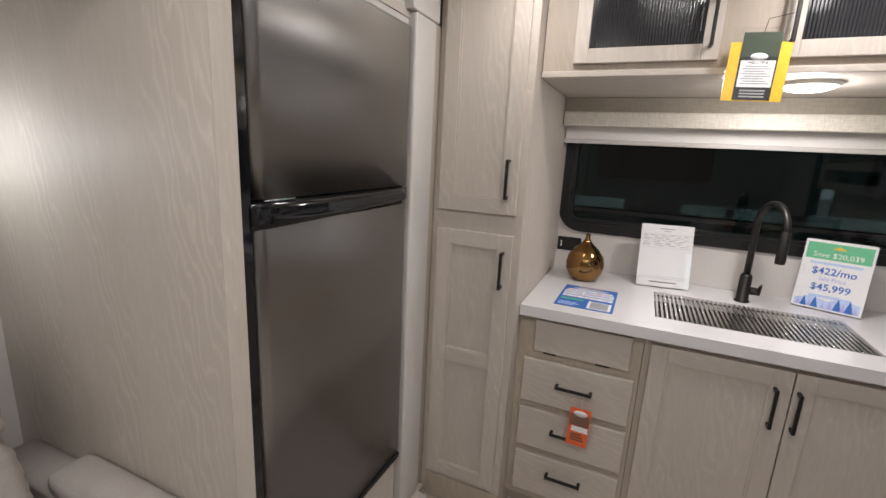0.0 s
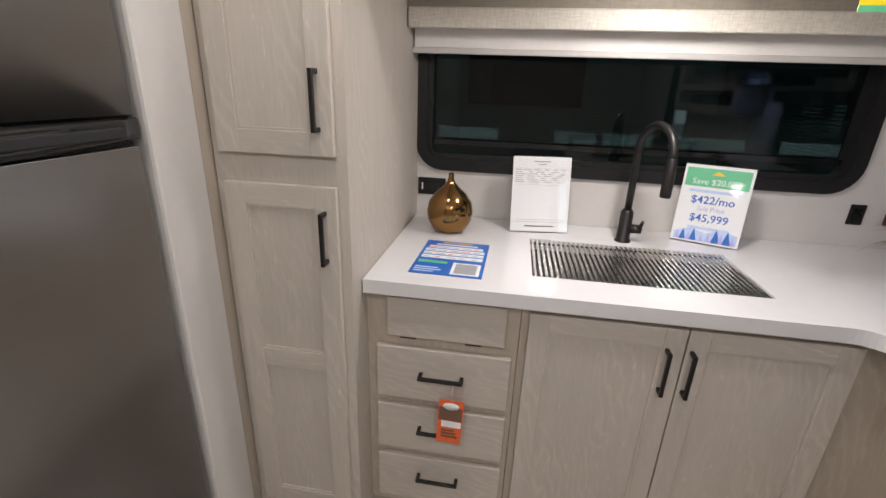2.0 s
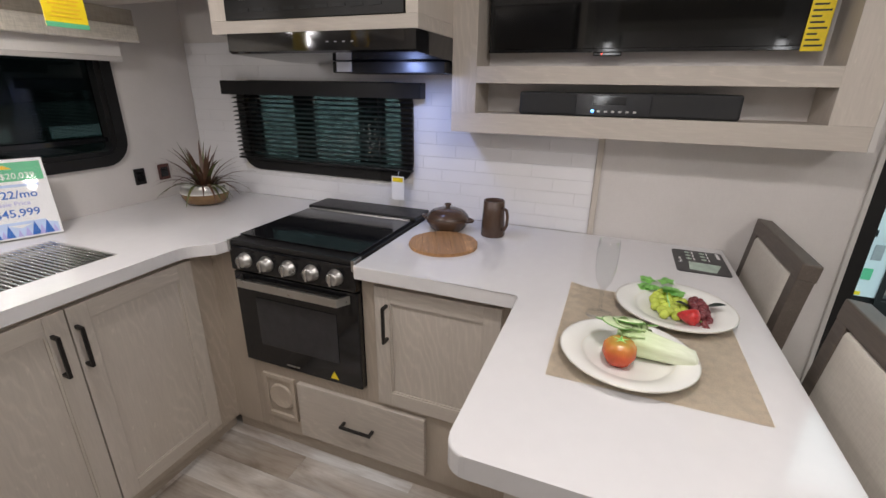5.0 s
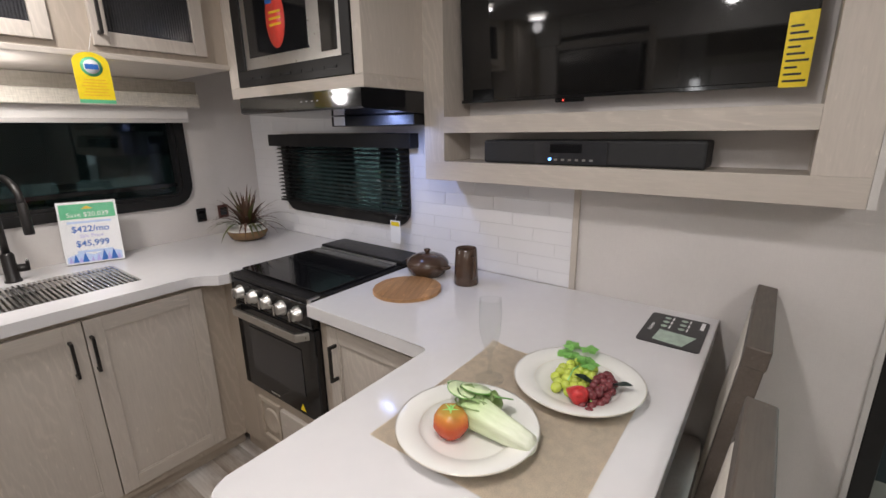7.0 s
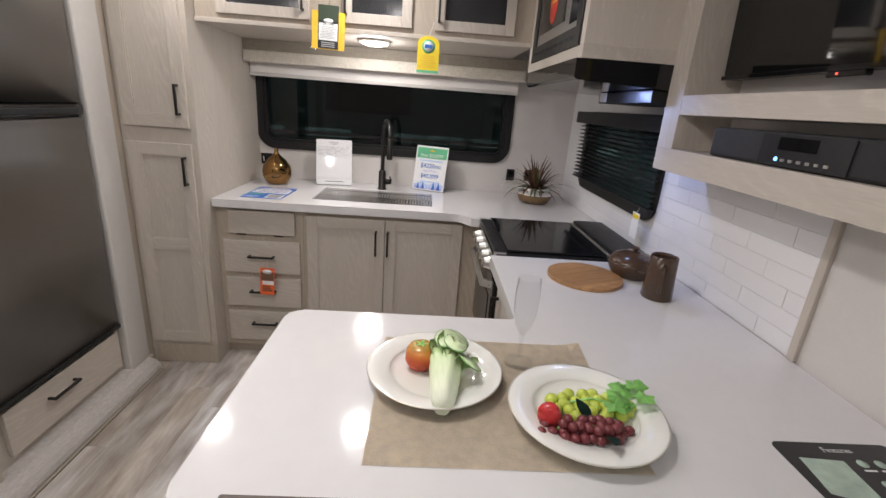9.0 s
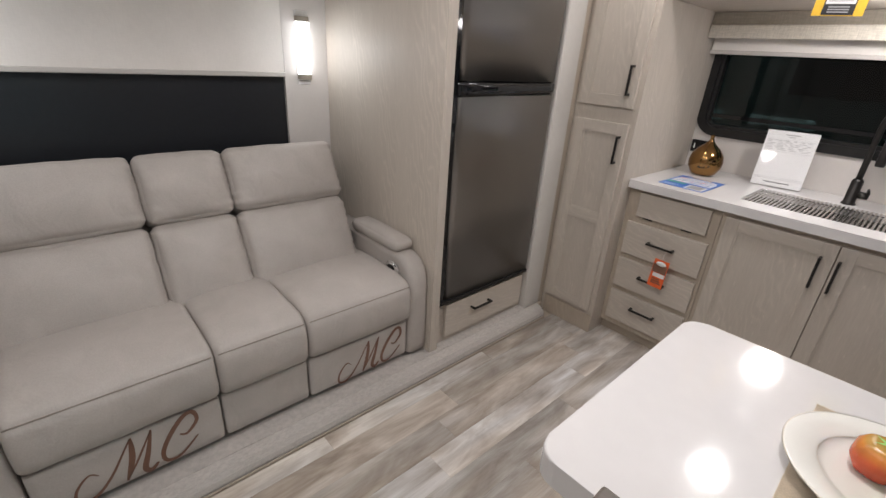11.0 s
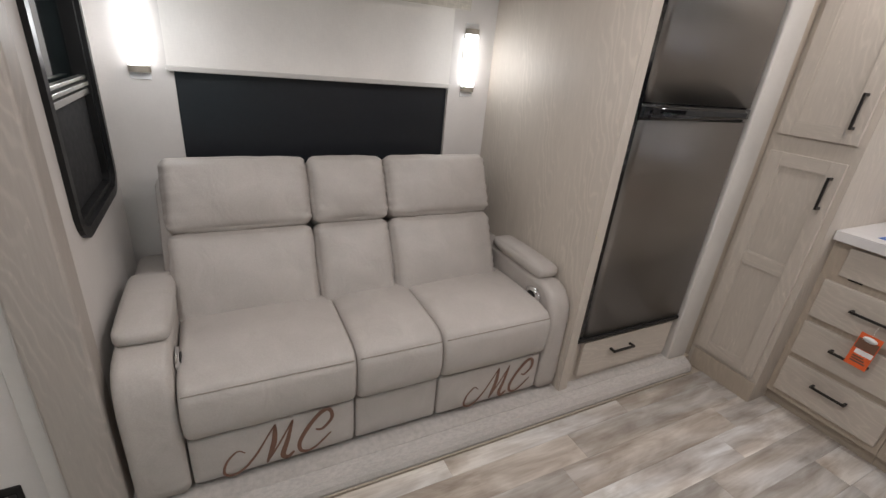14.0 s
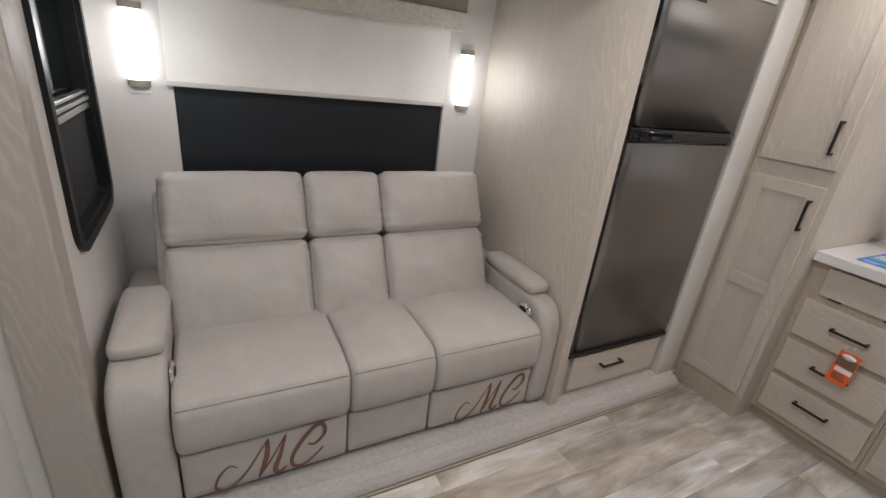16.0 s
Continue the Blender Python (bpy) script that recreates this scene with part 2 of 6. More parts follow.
OAK = (0.53, 0.478, 0.42)
M = {
    "oak_v": wood("oak_v", OAK, 2, contrast=0.11, figure=0.6),
    "oak_h": wood("oak_h", OAK, 0, contrast=0.11, figure=0.6),
    "oak_y": wood("oak_y", OAK, 1, contrast=0.11, figure=0.6),
    "oak_frame": wood("oak_frame", (0.455, 0.39, 0.318), 2, 0.5, 0.07),
    "oak_side": wood("oak_side", scaled(OAK, 1.1), 2, 0.52, 0.08, relief=0.35),
    "jamb": wood("jamb", (0.40, 0.36, 0.325), 2, 0.55, 0.1),
    "toe": wood("toe", (0.40, 0.34, 0.275), 0),
    "dark_wood": wood("dark_wood", (0.105, 0.085, 0.07), 0, 0.5, 0.3, figure=0.3),
    "acacia": wood("acacia", (0.42, 0.23, 0.1), 0, 0.45, 0.5, 0.5, figure=0.3),
    "plank": vinyl("plank"),
    "wall": woven("wall", (0.66, 0.625, 0.6), 420, 0.018, 0.12, 0.7),
    "trim": plain("trim", (0.58, 0.555, 0.525), 0.5, vary=0.02),
    "ceiling": plain("ceiling", (0.75, 0.73, 0.7), 0.7, vary=0.02),
    "counter": plain("counter", (0.69, 0.675, 0.675), 0.1, vary=0.012, scale=25),
    "tile": plain("tile", (0.8, 0.79, 0.8), 0.24, vary=0.012, scale=7),
    "grout": plain("grout", (0.68, 0.67, 0.67), 0.7),
    "carpet": woven("carpet", (0.46, 0.43, 0.405), 420, 0.12, 0.8, 0.95),
    "leather": plain("leather", (0.43, 0.395, 0.362), 0.5, vary=0.035, scale=220, relief=0.12),
    "seam": plain("seam", (0.3, 0.265, 0.23), 0.7),
    "steel": brushed("steel", (0.335, 0.325, 0.315), 1, 0.31),
    "sink_steel": brushed("sink_steel", (0.64, 0.62, 0.59), 0, 0.25),
    "chrome": plain("chrome", (0.75, 0.75, 0.75), 0.12, 1.0, 0.02),
    "silver": plain("silver", (0.6, 0.59, 0.57), 0.3, 1.0, 0.03),
    "gold": plain("gold", (0.30, 0.17, 0.065), 0.1, 1.0, 0.08, 12),
    "black_gloss": plain("black_gloss", (0.008, 0.008, 0.009), 0.07, vary=0.1),
    "black": plain("black", (0.014, 0.0135, 0.0135), 0.4, vary=0.1, spec=0.3),
    "black_matte": plain("black_matte", (0.012, 0.012, 0.013), 0.65, vary=0.1),
    "handle": plain("handle", (0.02, 0.018, 0.017), 0.38, 0.4, 0.1),
    "screen": plain("screen", (0.006, 0.006, 0.006), 0.045, vary=0.05),
    "night": plain("night", (0.004, 0.0065, 0.007), 0.04, vary=0.1),
    "night_matte": plain("night_matte", (0.01, 0.012, 0.016), 0.35, vary=0.1),
    "smoked": plain("smoked", (0.03, 0.03, 0.033), 0.15, vary=0.1),
    "shade": woven("shade", (0.83, 0.795, 0.76), 300, 0.02, 0.15, 0.85),
    "fabric_dark": woven("fabric_dark", (0.3, 0.265, 0.22), 200, 0.1, 0.3, 0.85),
    "fabric_light": woven("fabric_light", (0.6, 0.56, 0.49), 220, 0.14, 0.3, 0.6),
    "fabric_seat": woven("fabric_seat", (0.56, 0.52, 0.46), 320, 0.05, 0.2, 0.8),
    "white": plain("white", (0.82, 0.82, 0.82), 0.4, vary=0.02),
    "gilt": plain("gilt", (0.72, 0.68, 0.6), 0.35, 0.5, 0.03),
    "paper": plain("paper", (0.87, 0.87, 0.88), 0.35, vary=0.02),
    "china": plain("china", (0.8, 0.79, 0.75), 0.12, vary=0.02, scale=8),
    "linen": woven("linen", (0.74, 0.64, 0.505), 420, 0.1, 0.25, 0.9),
    "puck": glow("puck", (1.0, 0.94, 0.86), 14.0),
    "sconce_glow": glow("sconce_glow", (0.98, 0.985, 1.0), 7.0),
    "led_blue": glow("led_blue", (0.1, 0.3, 1.0), 6.0),
    "led_red": glow("led_red", (1.0, 0.08, 0.05), 2.0),
    "pane_n": tinted("pane_n", (0.17, 0.19, 0.185)),
    "pane_e": tinted("pane_e", (0.3, 0.34, 0.33)),
    "glass": tinted("glass", (0.972, 0.976, 0.975), (0.02, 0.04, 0.6)),
    "acrylic": tinted("acrylic", (0.985, 0.985, 0.985)),
}
lm, lt, lb = mat("leather_soft")
pores = node(lt, "ShaderNodeTexNoise", Scale=240.0, Detail=3.0)
lt.links.new(coords(lt, (1, 1, 1)), pores.inputs["Vector"])
folds = node(lt, "ShaderNodeTexNoise", Scale=9.0, Detail=3.0, Distortion=0.6)
lt.links.new(coords(lt, (1, 1, 1)), folds.inputs["Vector"])
tone1 = ramp(lt, pores.outputs[0], [(0.3, (0.435, 0.398, 0.37)), (0.7, (0.48, 0.443, 0.415))])
lt.links.new(mixed(lt, "MULTIPLY", 1.0, tone1, ramp(lt, folds.outputs[0], [(0.3, (0.94, 0.94, 0.935)), (0.7, (1.03, 1.03, 1.03))])), lb.inputs["Base Color"])
lb.inputs["Roughness"].default_value = 0.48
b1 = node(lt, "ShaderNodeBump", Strength=0.25, Distance=0.02)
lt.links.new(folds.outputs[0], b1.inputs["Height"])
b2 = node(lt, "ShaderNodeBump", Strength=0.12, Distance=0.002)
lt.links.new(pores.outputs[0], b2.inputs["Height"])
lt.links.new(b1.outputs[0], b2.inputs["Normal"])
lt.links.new(b2.outputs[0], lb.inputs["Normal"])
M["leather"] = lm
# vegetable flesh: white at the stalk, pale green towards the leaves
vm, vt, vb = mat("celery")
vtc, vsep = vt.nodes.new("ShaderNodeTexCoord"), vt.nodes.new("ShaderNodeSeparateXYZ")
vt.links.new(vtc.outputs["Object"], vsep.inputs[0])
vmap = node(vt, "ShaderNodeMapRange")
vmap.inputs["From Min"].default_value, vmap.inputs["From Max"].default_value = -0.1, 0.06
vt.links.new(vsep.outputs["Y"], vmap.inputs["Value"])
veins = node(vt, "ShaderNodeTexNoise", Scale=1.0, Detail=3.0)
vt.links.new(coords(vt, (160, 16, 160)), veins.inputs["Vector"])
vt.links.new(mixed(vt, "MULTIPLY", 1.0, ramp(vt, vmap.outputs[0], [(0.0, (0.78, 0.8, 0.66)), (0.5, (0.72, 0.8, 0.55)), (1.0, (0.46, 0.62, 0.27))]), ramp(vt, veins.outputs[0], [(0.35, (0.92, 0.94, 0.88)), (0.65, (1.03,) * 3)])), vb.inputs["Base Color"])
vb.inputs["Roughness"].default_value = 0.4
bump(vt, vb, veins.outputs[0], 0.2, 0.002)
M["celery"] = vm
# tomato skin: orange shoulders round the stalk, red below
tm, tt, tb = mat("tomato")
ttc, tsep = tt.nodes.new("ShaderNodeTexCoord"), tt.nodes.new("ShaderNodeSeparateXYZ")
tt.links.new(ttc.outputs["Object"], tsep.inputs[0])
tmap = node(tt, "ShaderNodeMapRange")
tmap.inputs["From Max"].default_value = 0.068
tt.links.new(tsep.outputs["Z"], tmap.inputs["Value"])
blotch = node(tt, "ShaderNodeTexNoise", Scale=30.0, Detail=3.0)
tt.links.new(coords(tt, (1, 1, 1)), blotch.inputs["Vector"])
tt.links.new(mixed(tt, "MULTIPLY", 1.0, ramp(tt, tmap.outputs[0], [(0.0, (0.5, 0.05, 0.02)), (0.55, (0.6, 0.1, 0.03)), (0.85, (0.62, 0.24, 0.05)), (1.0, (0.45, 0.3, 0.06))]), ramp(tt, blotch.outputs[0], [(0.3, (0.82, 0.8, 0.8)), (0.7, (1.1,) * 3)])), tb.inputs["Base Color"])
tb.inputs["Roughness"].default_value = 0.25
M["tomato"] = tm
M["hall_floor"] = plain("hall_floor", (0.12, 0.09, 0.07), 0.4, vary=0.15, scale=3)
M["hall_pale"] = plain("hall_pale", (0.72, 0.76, 0.78), 0.35, vary=0.06, scale=1.5)
M["hall_stripe"] = plain("hall_stripe", (0.75, 0.77, 0.77), 0.4, vary=0.2, scale=2)
# near-black body colour carries the dimness of the trailer behind the glass
M["hall_dimmed"] = plain("hall_dimmed", (0.07, 0.085, 0.08), 0.4, vary=0.1, scale=2)
M["pot_brown"] = plain("pot_brown", (0.22, 0.13, 0.06), 0.18, vary=0.2, scale=30)
for key, colour, rough in (("leaf_bronze", (0.105, 0.052, 0.03), 0.5), ("leaf_green", (0.1, 0.11, 0.03), 0.5), ("leaf_fresh", (0.34, 0.68, 0.2), 0.45), ("leaf_teal", (0.012, 0.035, 0.028), 0.35), ("leaf_pale", (0.4, 0.5, 0.42), 0.4),
                           ("celery_leaf", (0.56, 0.7, 0.38), 0.45), ("cucumber", (0.64, 0.75, 0.46), 0.35), ("skin_green", (0.14, 0.34, 0.07), 0.35), ("grape_green", (0.5, 0.58, 0.09), 0.22), ("grape_red", (0.16, 0.03, 0.035), 0.32)):
    M[key] = plain(key, colour, rough, vary=0.18, scale=45)
M["berry"] = plain("berry", (0.5, 0.03, 0.03), 0.3, vary=0.25, scale=120, relief=0.2)
for key, colour in dict(ink_grey=(0.35, 0.35, 0.36), ink_black=(0.014, 0.014, 0.016), ink_blue=(0.03, 0.14, 0.5), ink_green=(0.12, 0.5, 0.26), ink_yellow=(0.9, 0.68, 0.02),
                        ink_amber=(0.85, 0.52, 0.03), ink_orange=(0.8, 0.13, 0.03), ink_red=(0.75, 0.06, 0.04), ink_sky=(0.5, 0.62, 0.85), ink_lilac=(0.45, 0.42, 0.75),
                        ink_brown=(0.17, 0.085, 0.055), ink_white=(0.82, 0.82, 0.82), ink_teal=(0.035, 0.055, 0.03), clay=(0.075, 0.045, 0.03), plum=(0.09, 0.03, 0.025)).items():
    M[key] = plain(key, colour, 0.35 if not key.startswith("clay") else 0.15, vary=0.06, scale=60)


# ---- building helpers ----
def box(bm, lo, hi, bevel=0.0, segments=2):
    lo, hi = Vector(lo), Vector(hi)
    r = bmesh.ops.create_cube(bm, size=1.0, matrix=Matrix.Translation((lo + hi) / 2) @ Matrix.Diagonal((*(hi - lo), 1)))
    if bevel:
        edges = list({e for v in r["verts"] for e in v.link_edges})
        bmesh.ops.bevel(bm, geom=edges, offset=bevel, segments=segments, affect="EDGES", profile=0.5)
    return bm


def boxes(*items, bevel=0.0):
    bm = bmesh.new()
    for lo, hi in items:
        box(bm, lo, hi, bevel)
    return bm


def tube(bm, points, radius, sides=10, closed=False):
    """A round bar along a line of points."""
    pts = [Vector(p) for p in points]
    rings = []
    side = None
    for i, p in enumerate(pts):
        a = pts[(i - 1) % len(pts)] if closed or i else p
        c = pts[(i + 1) % len(pts)] if closed or i < len(pts) - 1 else p
        d = (c - a).normalized()
        if side is None:
            side = d.orthogonal().normalized()
        side = (side - d * side.dot(d)).normalized()
        up = d.cross(side)
        r = radius[i] if isinstance(radius, (list, tuple)) else radius
        rings.append([bm.verts.new(p + r * (math.cos(k) * side + math.sin(k) * up)) for k in (2 * math.pi * j / sides for j in range(sides))])
    n = len(rings)
    for i in range(n if closed else n - 1):
        a, b = rings[i], rings[(i + 1) % n]
        for j in range(sides):
            bm.faces.new((a[j], a[(j + 1) % sides], b[(j + 1) % sides], b[j])).smooth = True
    if not closed:
        bm.faces.new(rings[0][::-1])
        bm.faces.new(rings[-1])
    return bm


def lathe(bm, profile, sides=40, centre=(0, 0, 0), squash=(1, 1)):
    """A turned shape: profile of (radius, height)."""
    cx, cy, cz = centre
    rings = []
    for r, z in profile:
        if r < 1e-6:
            rings.append([bm.verts.new((cx, cy, cz + z))])
        else:
            rings.append([bm.verts.new((cx + squash[0] * r * math.cos(2 * math.pi * j / sides), cy + squash[1] * r * math.sin(2 * math.pi * j / sides), cz + z)) for j in range(sides)])
    for a, b in zip(rings, rings[1:]):
        for j in range(sides):
            k = (j + 1) % sides
            if len(a) == 1 and len(b) == 1:
                continue
            loop = (a[0], b[k], b[j]) if len(a) == 1 else (a[j], a[k], b[0]) if len(b) == 1 else (a[j], a[k], b[k], b[j])
            bm.faces.new(loop).smooth = True
    return bm


def plate(bm, outline, z0, z1, bevel=0.0):
    """A flat slab with the outline given as (x, y) points, counter-clockwise."""
    low = [bm.verts.new((x, y, z0)) for x, y in outline]
    top = [bm.verts.new((x, y, z1)) for x, y in outline]
    n = len(outline)
    bm.faces.new(low[::-1])
    f = bm.faces.new(top)
    for i in range(n):
        bm.faces.new((low[i], low[(i + 1) % n], top[(i + 1) % n], top[i]))
    if bevel:
        bmesh.ops.bevel(bm, geom=list(f.edges), offset=bevel, segments=2, affect="EDGES", profile=0.5)
    return bm


def rounded(x0, y0, x1, y1, r, n=6):
    """Corner points of a rounded rectangle, counter-clockwise."""
    out = []
    for cx, cy, a in ((x1 - r, y1 - r, 0), (x0 + r, y1 - r, 90), (x0 + r, y0 + r, 180), (x1 - r, y0 + r, 270)):
        out += [(cx + r * math.cos(radians(a + 90 * i / n)), cy + r * math.sin(radians(a + 90 * i / n))) for i in range(n + 1)]
    return out


def ring_frame(bm, outer, inner, y0, y1):
    """A frame between two outlines with as many points, in the xz plane, from depth y0 to y1."""
    o0, o1 = ([bm.verts.new((x, y, z)) for x, z in outer] for y in (y0, y1))
    i0, i1 = ([bm.verts.new((x, y, z)) for x, z in inner] for y in (y0, y1))
    n = len(outer)
    for i in range(n):
        k = (i + 1) % n
        for q in ((o0[i], o0[k], i0[k], i0[i]), (o1[k], o1[i], i1[i], i1[k]), (o0[k], o0[i], o1[i], o1[k]), (i0[i], i0[k], i1[k], i1[i])):
            bm.faces.new(q)
    return bm


def pillow(bm, lo, hi, r, bulge=(0, 0, 0), cuts=10, wrinkle=0.0, pucker=0.0):
    """A padded block with round edges and swelling faces."""
    lo, hi = Vector(lo), Vector(hi)
    mid, half = (lo + hi) / 2, (hi - lo) / 2
    res = bmesh.ops.create_cube(bm, size=2.0)
    edges = list({e for v in res["verts"] for e in v.link_edges})
    bmesh.ops.subdivide_edges(bm, edges=edges, cuts=cuts, use_grid_fill=True)
    verts = list(bm.verts)
    for v in verts:
        u = Vector([math.sin(c * math.pi / 2) if abs(c) < 1 else c for c in v.co])
        p = Vector([u[i] * half[i] for i in range(3)])
        core = Vector([max(-(half[i] - r), min(half[i] - r, p[i])) for i in range(3)])
        d = p - core
        if d.length > 1e-9:
            p = core + d.normalized() * r
        for i in range(3):
            j, k = (i + 1) % 3, (i + 2) % 3
            if abs(v.co[i]) > 0.999:
                p[i] += math.copysign(bulge[i], v.co[i]) * (1 - u[j] ** 2) * (1 - u[k] ** 2)
        if wrinkle:
            p += wrinkle * noise.noise_vector((p + mid) * 14.0)
        if pucker and abs(u[0]) > 0.5:
            near = math.exp(-(half[1] - abs(p[1])) / 0.028)
            p[0] += math.copysign(pucker, u[0]) * near * math.sin((p[2] + mid[2]) * 170 + 3 * noise.noise((p + mid) * 9.0) + 5 * mid[1])
        v.co = mid + p
    for v in verts:
        for f in v.link_faces:
            f.smooth = True
    return bm


def loaf(bm, profile, y0, y1, r, crown=0.0, rough=0.0, steps=18):
    """A padded block: an xz outline drawn along y, its ends rolled over a radius."""
    pts = [Vector(p) for p in profile]
    mid = sum(pts, Vector((0, 0))) / len(pts)
    n, half, rows = len(pts), (y1 - y0) / 2, []
    for i in range(steps + 1):
        c = math.sin(math.pi * (i / steps - 0.5))
        y = half * c
        over = max(abs(y) - (half - r), 0) / r
        inset = r * (1 - math.sqrt(max(1 - over * over, 0)))
        row = []
        for p in pts:
            d = p - mid
            q = mid + d * max(1 - inset / max(d.length, 1e-6), 0.2)
            q.y += crown * (1 - c * c) * min(max((-0.80 - q.x) / 0.12, 0), 1) if d.y > 0 else 0
            v = Vector((q.x, (y0 + y1) / 2 + y, q.y))
            row.append(bm.verts.new(v + rough * noise.noise_vector(v * 11.0)))
        rows.append(row)
    for p, q in zip(rows, rows[1:]):
        for j in range(n):
            bm.faces.new((p[j], p[(j + 1) % n], q[(j + 1) % n], q[j])).smooth = True
    bm.faces.new(rows[0][::-1]), bm.faces.new(rows[-1])
    return bm


def mesh_of(name, bm, material, smooth=False):
    me = bpy.data.meshes.new(name)
    bmesh.ops.recalc_face_normals(bm, faces=bm.faces)
    if smooth:
        for f in bm.faces:
            f.smooth = True
    bm.to_mesh(me)
    bm.free()
    me.materials.append(M[material])
    return me


def part(name, bm, material, parent, label="", m=None, smooth=False):
    ob = new(name, mesh_of(name, bm, material, smooth))
    ob.parent = parent
    if m is not None:
        ob.matrix_basis = m
    return tagged(ob, label)


def solo(name, bm, material, label, category="", group="", kind="", m=None, smooth=False):
    ob = new(name, mesh_of(name, bm, material, smooth))
    if m is not None:
        ob.matrix_basis = m
    return tagged(ob, label, category, group, kind)


def thing(name, m, label, category, group="", kind=""):
    ob = new(name)
    ob.empty_display_size = 0.05
    ob.matrix_basis = m
    return tagged(ob, label, category, group, kind)


def text_part(words, size, material, parent, m, align="CENTER", label="", bold=0.0):
    """Lettering as a thin mesh that lies in its local xy plane."""
    cu = bpy.data.curves.new("lettering", "FONT")
    cu.body, cu.size, cu.align_x, cu.extrude, cu.offset, cu.resolution_u = words, size, align, 0.0003, bold, 3
    tmp = bpy.data.objects.new("lettering", cu)
    scene.collection.objects.link(tmp)
    me = bpy.data.meshes.new_from_object(tmp.evaluated_get(bpy.context.evaluated_depsgraph_get()))
    bpy.data.objects.remove(tmp)
    me.materials.clear()
    me.materials.append(M[material])
    ob = new("lettering", me)
    ob.parent, ob.matrix_basis = parent, m
    return tagged(ob, label)


# ---- the shell ----
def wall_y(y0, y1, x0, x1, z1, hole=None, z0=0.0):
    bm = bmesh.new()
    if not hole:
        return box(bm, (x0, y0, z0), (x1, y1, z1))
    hx0, hz0, hx1, hz1 = hole
    for a, b, c, d in ((x0, hx0, z0, z1), (hx1, x1, z0, z1), (hx0, hx1, z0, hz0), (hx0, hx1, hz1, z1)):
        box(bm, (a, y0, c), (b, y1, d))
    return bm


def wall_x(x0, x1, y0, y1, z1, hole=None, z0=0.0):
    bm = wall_y(x0, x1, y0, y1, z1, hole, z0)
    for v in bm.verts:
        v.co.x, v.co.y = v.co.y, v.co.x
    return bm


T = 0.06
WIN_N = (-0.335, 1.145, 1.19, 1.70)
WIN_E = (1.29, 1.09, 2.15, 1.42)
WIN_END = (-1.527, 0.893, -1.004, 1.785)
WIN_W = (-0.6225, 0.90, 0.555, 1.61)
solo("floor", boxes(((-0.7, SOUTH, -0.06), (EAST + 0.06, NORTH + 0.06, -0.006))), "toe", "subfloor under the vinyl planks", kind="structure")
solo("slide_floor", boxes(((WEST - T, END - T, -0.06), (-0.70, 1.69, 0.056))), "toe", "raised floor of the slide-out bay", kind="structure")
solo("wall_north", wall_y(NORTH, NORTH + T, -0.80, EAST + T, CEIL, WIN_N), "wall", "pale textured vinyl wall with a long window", kind="structure")
solo("wall_east", wall_x(EAST, EAST + T, -0.34, NORTH, CEIL, WIN_E), "wall", "pale textured vinyl wall behind range and table", kind="structure")
solo("wall_east_south", wall_x(EAST, EAST + T, SOUTH, -1.06, CEIL), "wall", "pale textured vinyl wall past the entry door", kind="structure")
solo("wall_over_door", wall_x(EAST, EAST + T, -1.06, -0.34, CEIL, None, 1.97), "wall", "wall strip over the entry door", kind="structure")
solo("wall_south", wall_y(SOUTH - T, SOUTH, -0.86, EAST + T, CEIL), "wall", "plain closing wall", kind="structure")
solo("wall_west_south", wall_x(-0.86, -0.80, SOUTH, -0.985, CEIL), "wall", "pale wall with a black outlet beside the slide-out", kind="structure")
solo("wall_west", wall_x(WEST - T, WEST, END, 1.69, SLIDE_CEIL, WIN_W), "wall", "pale slide-out wall behind the sofa", kind="structure")
solo("wall_slide_end", wall_y(END - T, END, WEST - T, -0.80, SLIDE_CEIL, WIN_END), "wall", "pale slide-out end wall with a narrow window", kind="structure")
solo("wall_slide_back", wall_y(1.69, 1.75, WEST - T, -0.80, CEIL), "wall", "plain closing wall behind the fridge", kind="structure")
solo("wall_pantry_back", wall_x(-0.86, -0.80, 1.75, NORTH + T, CEIL), "wall", "plain closing wall behind the pantry", kind="structure")
solo("ceiling", boxes(((-0.86, SOUTH - T, CEIL), (EAST + T, NORTH + T, CEIL + 0.05))), "ceiling", "flat off-white ceiling", kind="structure")
solo("slide_ceiling", boxes(((WEST - T, END - T, SLIDE_CEIL), (-0.75, 1.75, SLIDE_CEIL + 0.04))), "ceiling", "low off-white ceiling of the slide-out", kind="structure")
solo("slide_header", boxes(((-0.80, -0.985, SLIDE_CEIL - 0.1), (-0.745, 1.69, CEIL)), bevel=0.004), "trim", "pale header over the slide-out opening", kind="structure")
# slide-out jamb: a broad wrapped post with a rounded nose
solo("slide_jamb", boxes(((-0.86, -0.985, 0.0), (-0.773, -0.853, CEIL - 0.14)), bevel=0.008), "jamb", "wide wood-grain wrapped jamb of the slide-out opening", kind="structure")
solo("slide_trim", boxes(((-0.81, -1.03, 0.0), (-0.785, -0.986, CEIL)), bevel=0.004), "trim", "thin trim strip beside the jamb", kind="structure")
solo("fascia", boxes(((-0.80, 1.527, 0.0), (-0.715, 1.675, CEIL - 0.2)), bevel=0.008), "trim", "pale wrapped post between fridge and pantry", kind="structure")
solo("fascia_header", boxes(((-0.80, 1.50, CEIL - 0.2), (-0.712, 1.69, CEIL)), bevel=0.006), "trim", "pale header block over the post", kind="structure")

